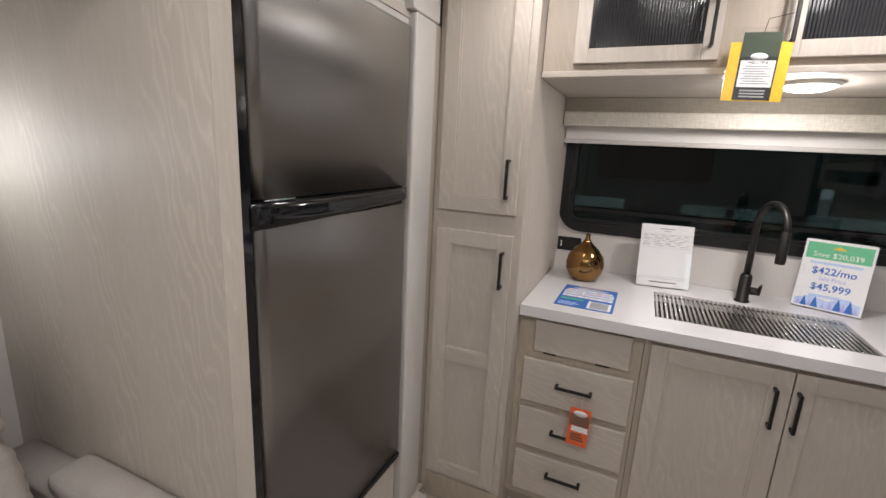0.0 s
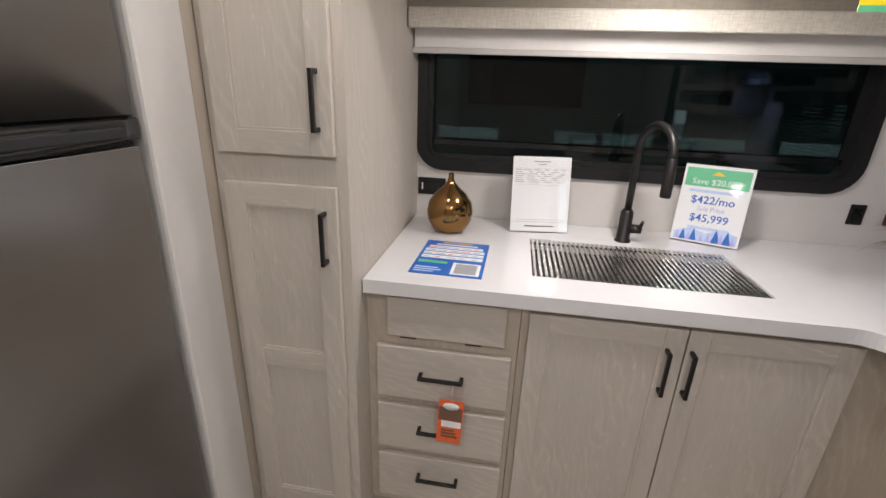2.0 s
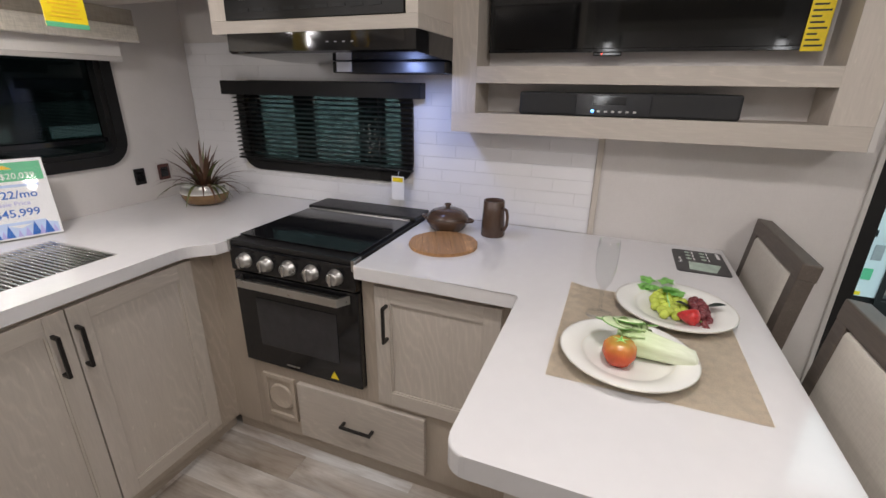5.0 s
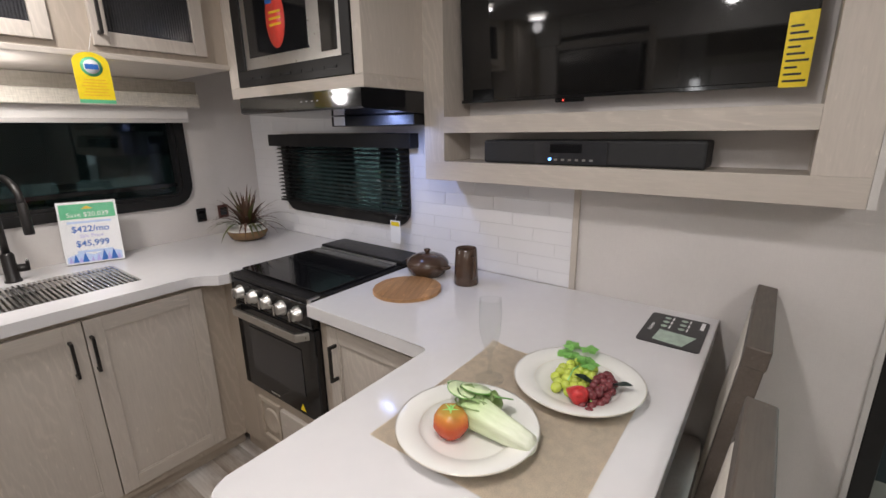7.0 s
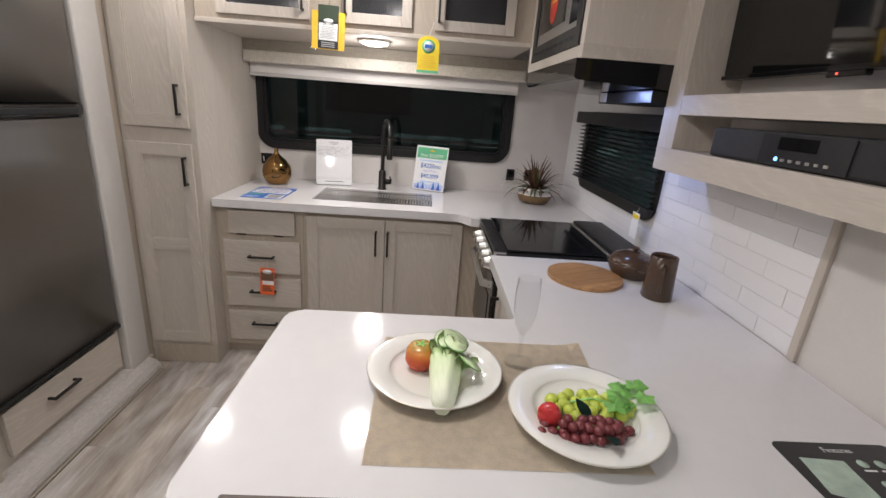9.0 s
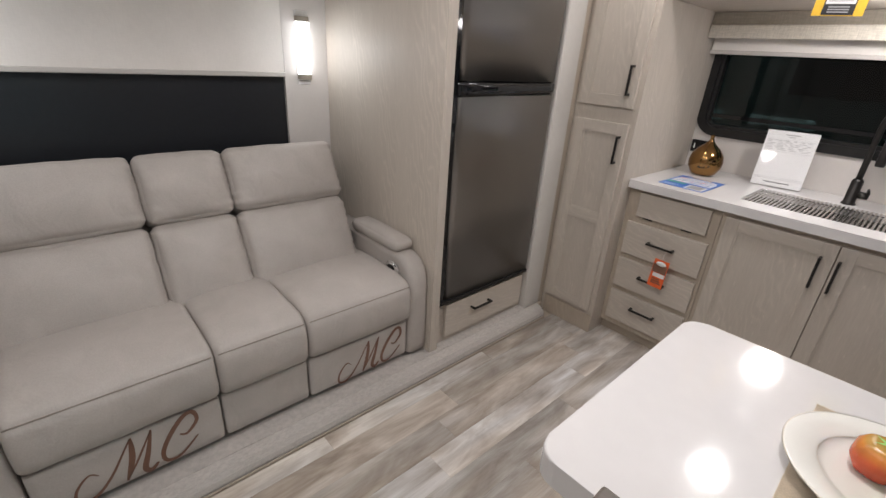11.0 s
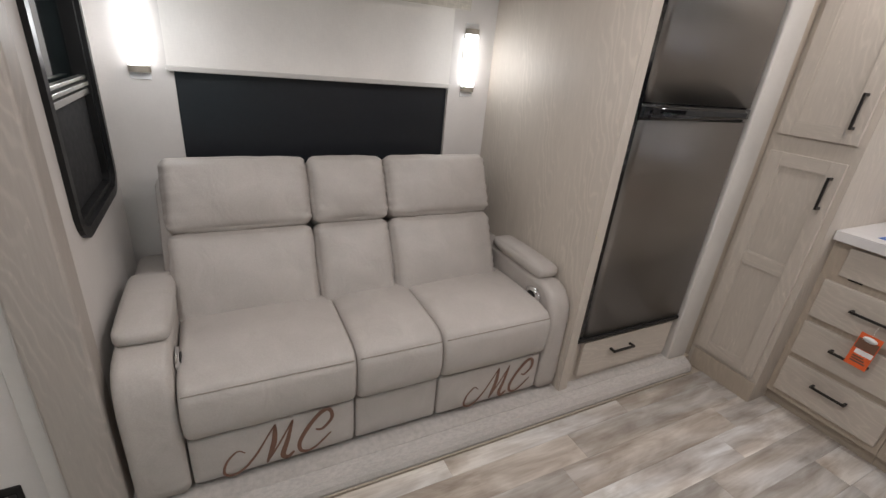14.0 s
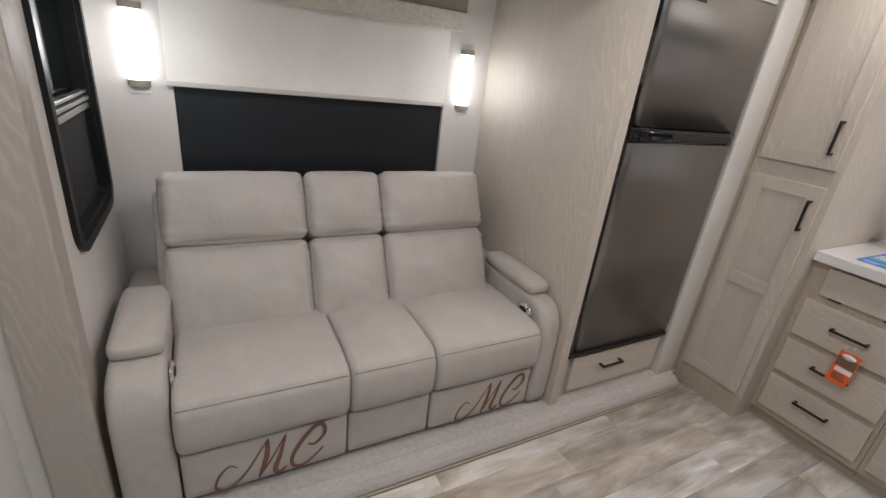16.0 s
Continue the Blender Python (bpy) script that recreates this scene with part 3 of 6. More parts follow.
# carpeted sill of the slide-out
solo("carpet", boxes(((WEST, END, 0.0565), (-0.70, 1.525, 0.07))), "carpet", "greige loop carpet under the sofa", kind="structure")
ramp_bm = bmesh.new()
prof = [(-0.6995, 0.0), (-0.640, 0.0), (-0.638, 0.018), (-0.644, 0.036), (-0.660, 0.055), (-0.6995, 0.069)]
ends = [[ramp_bm.verts.new((x, y, z)) for x, z in prof] for y in (-0.85, 1.64)]
ramp_bm.faces.new(ends[0]), ramp_bm.faces.new(ends[1][::-1])
for i in range(6):
    ramp_bm.faces.new((ends[0][i], ends[0][(i + 1) % 6], ends[1][(i + 1) % 6], ends[1][i]))
solo("carpet_ramp", ramp_bm, "carpet", "sloping carpeted sill from slide-out down to the floor", kind="structure")
solo("sill_trim", boxes(((-0.6375, -0.85, 0.0), (-0.630, 1.64, 0.009)), bevel=0.002), "toe", "thin tan reducer strip along the carpet edge", kind="structure")

# ---- ceiling lamps ----
def puck(m, label, r=0.075):
    root = thing("ceiling_light", m, label, "ceiling light", "round puck lights")
    part("rim", lathe(bmesh.new(), [(r * 0.86, -0.012), (r, -0.012), (r * 1.02, -0.004), (r * 1.02, 0)], 32), "white", root)
    part("diffuser", lathe(bmesh.new(), [(0, -0.026), (r * 0.5, -0.024), (r * 0.8, -0.016), (r * 0.87, -0.006), (r * 0.87, 0)], 32), "puck", root, "glowing frosted diffuser")
    return root


for x, y in CEILING_SPOTS:
    puck(pose(x, y, CEIL), "round white ceiling puck light, switched on")
puck(pose(0.41, 1.97, 1.72), "round white puck light under the wall cabinets", 0.08)


# ---- joinery ----
def handle(parent, m, length=0.135, rise=0.028):
    """A square black bar pull on two feet, along local x, standing off to -y."""
    h = length / 2
    bm = boxes(((-h, -rise - 0.005, -0.005), (h, -rise + 0.005, 0.005)), ((-h, -rise + 0.004, -0.005), (-h + 0.011, 0, 0.005)), ((h - 0.011, -rise + 0.004, -0.005), (h, 0, 0.005)), bevel=0.0015)
    return part("handle", bm, "handle", parent, "black bar pull", m)


def shaker(parent, m, w, h, rails=(), stile=0.055, material="oak_v", panel="oak_v", name="door"):
    """A framed door in local x and z, front at y = 0, facing -y. rails: heights of middle rails."""
    d = 0.019
    door = part(name, boxes(((0.004, 0.0085, 0.004), (w - 0.004, d, h - 0.004))), panel, parent, m=m)
    for x in (0, w - stile):
        part("stile", box(bmesh.new(), (x, 0, 0), (x + stile, 0.0184, h), 0.0015), material, door)
    for z in (0, h - stile, *rails):
        part("rail", box(bmesh.new(), (0, 0, 0), (w - 2 * stile, 0.0178, stile), 0.0012), "oak_h", door, m=pose(stile, 0.0006, z))
    edges = [stile, *[v for z in rails for v in (z, z + stile)], h - stile]
    for a, b in zip(edges[::2], edges[1::2]):
        bead = bmesh.new()
        outer, inner = [(stile, a), (w - stile, a), (w - stile, b), (stile, b)], [(stile + 0.006, a + 0.006), (w - stile - 0.006, a + 0.006), (w - stile - 0.006, b - 0.006), (stile + 0.006, b - 0.006)]
        ring_frame(bead, outer, inner, 0.0035, 0.0084)
        part("bead", bead, material, door)
    return door


def slab(parent, m, w, h, name="drawer"):
    return part(name, box(bmesh.new(), (0, 0, 0), (w, 0.019, h), 0.003), "oak_h", parent, m=m)


FACE_N, FACE_E = 1.835, 1.02
# pantry
pantry = thing("pantry_cabinet", pose(-0.72, 1.72, 0), "tall limed-oak pantry cabinet with two panelled doors", "cabinet")
part("body", boxes(((0, 0, 0), (0.345, 0.775, CEIL))), "oak_v", pantry)
part("plinth", boxes(((0.02, -0.006, 0.0), (0.345, -0.0005, 0.11)), bevel=0.002), "oak_frame", pantry)
low = shaker(pantry, pose(0.027, -0.02, 0.135), 0.293, 1.045, (0.52,))
handle(low, pose(0.263, 0, 0.92, 0, 90, 0))
high = shaker(pantry, pose(0.027, -0.02, 1.253), 0.293, 0.78, ())
handle(high, pose(0.26, 0, 0.124, 0, 90, 0))

part("filler", boxes(((-0.08, -0.042, 0.0), (-0.001, -0.001, CEIL - 0.2))), "oak_frame", pantry)

# drawer bank
drawers = thing("drawer_cabinet", pose(-0.375, FACE_N, 0), "limed-oak base cabinet with four drawers", "cabinet")
part("body", boxes(((0, 0, 0.06), (0.445, 0.66, 0.868))), "oak_frame", drawers)
part("plinth", boxes(((0, 0.025, 0), (0.445, 0.05, 0.06))), "toe", drawers)
slab(drawers, pose(0.064, -0.0195, 0.725), 0.343, 0.127, "false_front")
for x in (0.125, 0.318):
    part("hinge", boxes(((x - 0.024, -0.012, 0.717), (x + 0.024, -0.0005, 0.7245))), "black", drawers)
for z0, z1, hz in ((0.507, 0.688, 0.606), (0.308, 0.478, 0.405), (0.098, 0.278, 0.211)):
    d = slab(drawers, pose(0.030, -0.0195, z0), 0.40, z1 - z0)
    handle(d, pose(0.20, 0, hz - z0))

# sink cabinet
sinkcab = thing("sink_cabinet", pose(0.072, FACE_N, 0), "limed-oak sink base cabinet with two panelled doors", "cabinet")
part("face_frame", boxes(((0, 0, 0.06), (0.95, 0.03, 0.868))), "oak_frame", sinkcab)
for x in (0, 0.93):
    part("side_panel", boxes(((x, 0.0305, 0.06), (x + 0.02, 0.66, 0.868))), "oak_v", sinkcab)
part("bottom_board", boxes(((0.0205, 0.0305, 0.06), (0.9295, 0.66, 0.08))), "oak_v", sinkcab)
part("plinth", boxes(((0, 0.025, 0), (0.95, 0.05, 0.06))), "toe", sinkcab)
dl = shaker(sinkcab, pose(0.021, -0.0195, 0.10), 0.409, 0.744)
handle(dl, pose(0.365, 0, 0.618, 0, 90, 0))
dr = shaker(sinkcab, pose(0.434, -0.0195, 0.10), 0.409, 0.744)
handle(dr, pose(0.014, 0, 0.618, 0, 90, 0))

# range-side carcass: filler, drawer under the oven, door
EASTWARD = pose(FACE_E, 1.835, 0, 0, 0, -90)
rangecab = thing("range_cabinet", EASTWARD, "limed-oak base cabinet around the oven with a low drawer", "cabinet")
part("corner_filler", boxes(((0, 0, 0.06), (0.135, 0.03, 0.868))), "oak_frame", rangecab)
part("oven_base", boxes(((0.1355, 0, 0.06), (0.6745, 0.55, 0.40))), "oak_frame", rangecab)
part("side_filler", boxes(((0.675, 0, 0.06), (0.7195, 0.55, 0.868))), "oak_frame", rangecab)
part("plinth", boxes(((0, 0.012, 0), (1.2, 0.05, 0.06))), "toe", rangecab)
low = slab(rangecab, pose(0.362, -0.0195, 0.09), 0.55, 0.255)
handle(low, pose(0.276, 0, 0.135))
sp = part("vent_cover", ring_frame(bmesh.new(), [(0.188, 0.14), (0.34, 0.14), (0.34, 0.345), (0.188, 0.345)], [(0.204, 0.156), (0.324, 0.156), (0.324, 0.329), (0.204, 0.329)], -0.012, -0.0005), "oak_frame", rangecab)
part("grille", lathe(bmesh.new(), [(0, 0.007), (0.05, 0.007), (0.056, 0.009), (0.058, 0.005), (0.06, 0)], 32), "oak_frame", sp, "round wood-coloured speaker grille", pose(0.264, -0.0005, 0.24, 90, 0, 0))
sidecab = thing("side_cabinet", pose(FACE_E, 1.115, 0, 0, 0, -90), "limed-oak base cabinet with one panelled door", "cabinet")
part("body", boxes(((0, 0, 0.06), (0.49, 0.60, 0.868))), "oak_frame", sidecab)
sd = shaker(sidecab, pose(0.012, -0.0195, 0.372), 0.43, 0.464)
handle(sd, pose(0.045, 0, 0.338, 0, 90, 0))
pen = thing("peninsula_cabinet", pose(FACE_E, 0.62, 0, 0, 0, -90), "limed-oak cabinet under the peninsula worktop", "cabinet")
part("body", boxes(((0, 0, 0.0), (0.15, 0.60, 0.864))), "oak_frame", pen)
part("door", boxes(((0.02, -0.015, 0.10), (0.13, -0.0005, 0.80)), bevel=0.003), "oak_v", pen)
leg = thing("table_leg", pose(0.68, 0.52, 0), "limed-oak support post under the peninsula", "table leg")
part("post", boxes(((-0.04, -0.04, 0.012), (0.04, 0.04, 0.8645)), bevel=0.004), "oak_v", leg)
part("foot", boxes(((-0.06, -0.06, 0), (0.06, 0.06, 0.0125)), bevel=0.003), "oak_v", leg)

# ---- worktop ----
def arc(cx, cy, r, a0, a1, n=8):
    return [(cx + r * math.cos(radians(a0 + (a1 - a0) * i / n)), cy + r * math.sin(radians(a0 + (a1 - a0) * i / n))) for i in range(n + 1)]


CT0, CT1 = 0.869, 0.91
FRONT_N, FRONT_E = 1.789, 0.968
SINK = (0.095, 1.925, 0.745, 2.275)
run = bmesh.new()
x0, y0, x1, y1 = SINK
NB = NORTH - 0.003
# slabs round the sink cut-out and the corner with its hollow curve
for lo, hi in (((-0.372, FRONT_N), (x0, NB)), ((x0, y1), (x1, NB)), ((x0, FRONT_N), (x1, y0)), ((x1, FRONT_N), (0.84, NB))):
    box(run, (*lo, CT0), (*hi, CT1))
plate(run, [(0.84, NB), *[(x, y) for x, y in arc(0.84, 1.70, 0.089, 90, 35, 6)], (0.945, 1.715), (0.985, 1.703), (1.0, 1.702), (EAST - 0.003, 1.702), (EAST - 0.003, NB)], CT0, CT1)
bmesh.ops.remove_doubles(run, verts=run.verts, dist=0.0005)
solo("worktop", run, "counter", "glossy white solid-surface sink worktop in the corner", "worktop")
pts = [(EAST - 0.003, 0.02), (EAST - 0.003, 1.156), (FRONT_E, 1.156), *arc(FRONT_E - 0.02, 0.637, 0.02, 0, -90, 4), *arc(0.411, 0.577, 0.04, 90, 180, 6), *arc(0.411, 0.06, 0.04, 180, 270, 6)]
solo("peninsula_worktop", plate(bmesh.new(), pts, CT0 - 0.004, CT1, 0.004), "counter", "glossy white peninsula worktop with rounded corners", "worktop")

# ---- sink and tap ----
sink = thing("sink", pose(0, 0, 0), "undermount stainless sink with a ribbed roll-up drying rack", "sink")
bm = bmesh.new()
for lo, hi in (((x0 - 0.01, y0 - 0.01, 0.70), (x1 + 0.01, y1 + 0.01, 0.706)), ((x0 - 0.01, y0 - 0.01, 0.706), (x0 - 0.002, y1 + 0.01, CT0 - 0.001)), ((x1 + 0.002, y0 - 0.01, 0.706), (x1 + 0.01, y1 + 0.01, CT0 - 0.001)),
               ((x0 - 0.002, y0 - 0.01, 0.706), (x1 + 0.002, y0 - 0.002, CT0 - 0.001)), ((x0 - 0.002, y1 + 0.002, 0.706), (x1 + 0.002, y1 + 0.01, CT0 - 0.001))):
    box(bm, lo, hi)
part("bowl", bm, "sink_steel", sink)
part("drain", lathe(bmesh.new(), [(0, 0.712), (0.03, 0.71), (0.045, 0.713), (0.05, 0.707)], 24, ((x0 + x1) / 2, 2.10, 0)), "chrome", sink)
rack_bar = boxes(((-0.0045, 0, -0.0035), (0.0045, y1 - y0 - 0.002, 0.0035)), bevel=0.0015)
rod = mesh_of("rod", rack_bar, "sink_steel")
for i in range(40):
    o = new("rod", rod)
    o.parent = sink
    o.location = (x0 + 0.01 + i * (x1 - x0 - 0.02) / 39, y0 + 0.001, 0.905)
for y in (y0 + 0.02, y1 - 0.02):
    part("rack_strip", boxes(((x0 + 0.003, y - 0.006, 0.898), (x1 - 0.003, y + 0.006, 0.9012))), "black", sink)

tap = thing("faucet", pose(0.43, 2.335, CT1), "matte black gooseneck kitchen tap with pull-down spray", "faucet")
part("base", lathe(bmesh.new(), [(0.028, 0), (0.028, 0.006), (0.023, 0.01), (0.022, 0.11), (0.016, 0.12), (0, 0.12)], 24), "handle", tap)
curve = [(0, 0, 0.115), (0, 0, 0.325)] + [(0.028 * (1 - math.cos(a)), -0.088 * (1 - math.cos(a)), 0.325 + 0.092 * math.sin(a)) for a in np.linspace(0.12, math.pi, 16)]
part("spout", tube(bmesh.new(), curve, 0.0125, 12), "handle", tap)
end = curve[-1]
part("spray_head", lathe(bmesh.new(), [(0, 0), (0.016, 0), (0.017, 0.01), (0.0155, 0.115), (0.0125, 0.12)], 20, (end[0], end[1], 0.207)), "handle", tap)
part("lever", tube(bmesh.new(), [(0.018, 0, 0.05), (0.052, -0.004, 0.05), (0.053, -0.004, 0.062), (0.05, -0.03, 0.085)], [0.017, 0.0165, 0.007, 0.005], 12), "handle", tap)


# ---- windows ----
def window(name, m, w, h, r, depth, label, pane="night", rim=0.045):
    """A black framed pane; local x and z, room side at -y."""
    root = thing(name, m, label, "window", kind="structure")
    out, inn = rounded(-rim, -rim, w + rim, h + rim, r), rounded(0, 0, w, h, max(r - rim, 0.02))
    part("window_frame", ring_frame(bmesh.new(), out, inn, -0.014, 0.0), "black", root)
    part("window_liner", ring_frame(bmesh.new(), rounded(-0.001, -0.001, w + 0.001, h + 0.001, 0.03), rounded(0.018, 0.018, w - 0.018, h - 0.018, 0.03), 0.0, depth), "black", root)
    part("pane", boxes(((0.005, depth - 0.008, 0.005), (w - 0.005, depth - 0.002, h - 0.005))), pane, root, "dark tinted pane with the night behind")
    return root


wn = window("window_1", pose(WIN_N[0], NORTH, WIN_N[1]), WIN_N[2] - WIN_N[0], WIN_N[3] - WIN_N[1], 0.11, 0.05, "long black-framed window with rounded corners over the sink", "pane_n")
part("slider_rail", boxes(((0.02, 0.018, 0.055), (1.55, 0.03, 0.075))), "black_gloss", wn)
we = window("window_2", pose(EAST, WIN_E[2], WIN_E[1], 0, 0, -90), WIN_E[2] - WIN_E[0], WIN_E[3] - WIN_E[1], 0.09, 0.05, "black-framed window behind the range", "pane_e")
wend = window("window_3", pose(WIN_END[2], END, WIN_END[1], 0, 0, 180), WIN_END[2] - WIN_END[0], WIN_END[3] - WIN_END[1], 0.09, 0.05, "narrow black-framed window beside the sofa", rim=0.03)
part("slider_rail", boxes(((0.01, 0.008, 0.315), (0.513, 0.03, 0.335)), ((0.01, 0.004, 0.343), (0.513, 0.03, 0.356)), ((0.01, 0.008, 0.364), (0.513, 0.03, 0.375)), bevel=0.002), "silver", wend, "aluminium slider rails")
part("screen_mesh", boxes(((0.02, 0.022, 0.02), (0.503, 0.026, 0.314))), "black_matte", wend, "black insect screen")
ww = thing("window_4", pose(WEST, WIN_W[0], WIN_W[1], 0, 0, 90), "wide dark window behind the sofa", "window", kind="structure")
part("pane", boxes(((0, 0.02, 0), (1.1775, 0.026, 0.71))), "night_matte", ww)

# ---- pelmet and roller blind over the sink ----
pel = thing("window_valance", pose(-0.372, 2.30, 0), "padded fabric window valance with a pale lower board", "valance")
part("fabric_panel", boxes(((0, 0.012, 1.66), (1.62, NB - 2.30, 1.718))), "fabric_dark", pel)
part("lower_board", boxes(((0, 0, 1.598), (1.625, 0.025, 1.66)), bevel=0.006), "fabric_light", pel)
rb = thing("roller_blind", pose(-0.37, 2.38, 0), "pale roller blind pulled a little way down", "blind")
part("cloth", boxes(((0.0, 0.02, 1.545), (1.60, 0.024, 1.70))), "shade", rb)
part("bottom_bar", boxes(((-0.005, 0.012, 1.527), (1.60, 0.03, 1.547)), bevel=0.004), "trim", rb)

# ---- wall cabinets ----
wc = thing("wall_cabinet", pose(-0.372, 1.80, 1.72), "limed-oak wall cabinet with three ribbed-glass doors", "cabinet")
part("body", boxes(((0, 0.0, 0.02), (1.527, 0.69, CEIL - 1.722))), "oak_frame", wc)
part("base_board", boxes(((0, -0.012, 0.0), (1.527, 0.695, 0.0195)), bevel=0.003), "oak_h", wc)
for dx, w, hx in ((0.10, 0.41, 0.385), (0.655, 0.315, 0.02), (1.075, 0.365, 0.018)):
    st, h = 0.045, 0.31
    bm = boxes(((0, 0, 0), (st, 0.019, h)), ((w - st, 0, 0), (w, 0.019, h)), ((st, 0.0005, 0), (w - st, 0.019, st)), ((st, 0.0005, h - st), (w - st, 0.019, h)), bevel=0.002)
    d = part("door", bm, "oak_v", wc, m=pose(dx, -0.0195, 0.04))
    part("glass_pane", boxes(((st, 0.0125, st), (w - st, 0.016, h - st))), "smoked", d, "dark reeded glass")
    n = int((w - 2 * st) / 0.0085)
    rib = mesh_of("glass_rib", boxes(((0.0006, 0.008, st), ((w - 2 * st) / n - 0.0012, 0.0124, h - st)), bevel=0.0015), "smoked")
    for i in range(n):
        o = new("glass_rib", rib)
        o.parent, o.location = d, (st + (w - 2 * st) * i / n, 0, 0)
    handle(d, pose(hx, 0, 0.10, 0, 90, 0))

# ---- fridge bay ----
side = thing("fridge_side_panel", pose(0, 0, 0.07), "tall limed-oak side panel of the fridge bay", "panel")
part("face_panel", boxes(((WEST + 0.001, 0.788, 0), (-0.7245, 0.835, SLIDE_CEIL - 0.071))), "oak_side", side)
part("edge_strip", boxes(((-0.724, 0.787, 0), (-0.719, 0.8355, SLIDE_CEIL - 0.071)), bevel=0.001), "oak_v", side)
bay = thing("fridge_bay", pose(0, 0, 0), "limed-oak surround with a drawer below the fridge", "cabinet")
part("base", boxes(((-1.62, 0.836, 0.07), (-0.755, 1.526, 0.30))), "oak_y", bay)
part("top_shelf", boxes(((-1.62, 0.836, 1.86), (-0.74, 1.526, 1.885))), "oak_y", bay)
part("top_rail", boxes(((-0.77, 0.836, 1.90), (-0.745, 1.526, 1.94))), "oak_y", bay)
fd = slab(bay, pose(-0.7355, 0.90, 0.105, 0, 0, 90), 0.60, 0.19)
handle(fd, pose(0.245, 0, 0.122), 0.14)
fr = thing("refrigerator", pose(-0.726, 0.0, 0), "tall stainless-steel refrigerator with black trim and handle band", "refrigerator")
part("case", boxes(((-0.70, 0.88, 0.3005), (-0.055, 1.518, 1.83))), "black", fr)
part("side_trim", boxes(((-0.055, 0.837, 0.305), (-0.005, 0.871, 1.83)), bevel=0.003), "black_gloss", fr, "glossy black hinge-side strip")
for z0, z1, nm in ((0.335, 1.285, "lower_door"), (1.345, 1.83, "upper_door")):
    bm = bmesh.new()
    arc = [math.radians(7.5 * i) for i in range(13)]
    near = [(-0.034 + 0.034 * math.sin(a), 0.9065 - 0.034 * math.cos(a)) for a in arc]
    far = [(-0.014 + 0.014 * math.cos(a), 1.501 + 0.014 * math.sin(a)) for a in arc]
    plate(bm, [(-0.055, 0.8725), *near, *far, (-0.055, 1.515)], z0, z1, 0.004)
    door = part(nm, bm, "steel", fr)
    for f in door.data.polygons:
        f.use_smooth = len(f.vertices) == 4 and abs(f.normal.z) < 0.1
bm = boxes(((-0.055, 0.8725, 1.2855), (-0.02, 1.515, 1.3445)))
part("handle_recess", bm, "black", fr)
bm = bmesh.new()
rows = []
for k in range(13):
    s = k / 12
    deep = 0.040 * max(math.sin(math.pi * min(max(s, 0.012), 0.988)), 0.02) ** 0.3
    tall = 0.030 - 0.009 * s
    rows.append([bm.verts.new((-0.016 + deep * abs(math.cos(b)) ** 0.3 * (1 if math.cos(b) > 0 else -0.1), 0.866 + 0.651 * s, 1.340 - tall + tall * abs(math.sin(b)) ** 0.6 * (1 if math.sin(b) > 0 else -1)))
                 for b in np.linspace(0.01, 2 * math.pi + 0.01, 20, endpoint=False)])
for p, q in zip(rows, rows[1:]):
    for i in range(20):
        bm.faces.new((p[i], p[(i + 1) % 20], q[(i + 1) % 20], q[i])).smooth = True
bm.faces.new(rows[0][::-1]), bm.faces.new(rows[-1])
band = part("handle_band", bm, "black_gloss", fr, "glossy black grip band")
part("grip_slot", boxes(((0.006, 1.08, 1.306), (0.0252, 1.46, 1.326)), bevel=0.003), "black_matte", band)
part("chrome_line", boxes(((-0.002, 0.90, 1.3412), (0.001, 0.99, 1.3435))), "chrome", band)
part("foot_trim", boxes(((-0.055, 0.85, 0.315), (0.006, 1.51, 0.333)), bevel=0.003), "black", fr)
bm = boxes(((0.0005, 0.985, 1.775), (0.003, 1.075, 1.785)), ((0.0005, 0.985, 1.785), (0.003, 0.995, 1.80)), bevel=0.001)
part("badge", bm, "black", fr, "small dark badge")

# ---- range ----
RY0, RY1 = 1.162, 1.697
ov = thing("range_oven", pose(1.0, RY1, 0, 0, 0, -90), "black gas range with glass cover and oven, five silver knobs", "oven")
W = RY1 - RY0
part("body", boxes(((0.004, 0.02, 0.405), (W - 0.004, 0.60, 0.90))), "black", ov)
part("oven_door", boxes(((0.0, -0.008, 0.41), (W, 0.0195, 0.795)), bevel=0.005), "black_gloss", ov, "glossy black glass oven door")
part("door_window", boxes(((0.09, -0.0105, 0.50), (W - 0.09, -0.0085, 0.70)), bevel=0.001), "smoked", ov)
bm = plate(bmesh.new(), [(0.030, -0.008), (0.055, -0.052), (W - 0.055, -0.052), (W - 0.030, -0.008), (W - 0.042, -0.008), (W - 0.062, -0.042), (0.062, -0.042), (0.042, -0.008)], 0.755, 0.785, 0.002)
part("door_handle", bm, "silver", ov, "bent silver door bar")
bm = boxes(((0.0, -0.015, 0.802), (W, 0.0195, 0.898)), bevel=0.006)
cp = part("control_panel", bm, "black_gloss", ov)
for i in range(5):
    kx = 0.075 + i * (W - 0.15) / 4
    k = part("knob", lathe(bmesh.new(), [(0.029, 0), (0.029, 0.006), (0.024, 0.010), (0.022, 0.026), (0.019, 0.030), (0, 0.030)], 24), "silver", cp, "round silver knob", pose(kx, -0.015, 0.85, 90, 0, 0))
    part("grip", boxes(((-0.005, -0.02, 0.029), (0.005, 0.02, 0.038)), bevel=0.002), "chrome", k)
part("cooktop", boxes(((0.0, -0.012, 0.899), (W, 0.55, 0.917)), bevel=0.004), "black", ov)
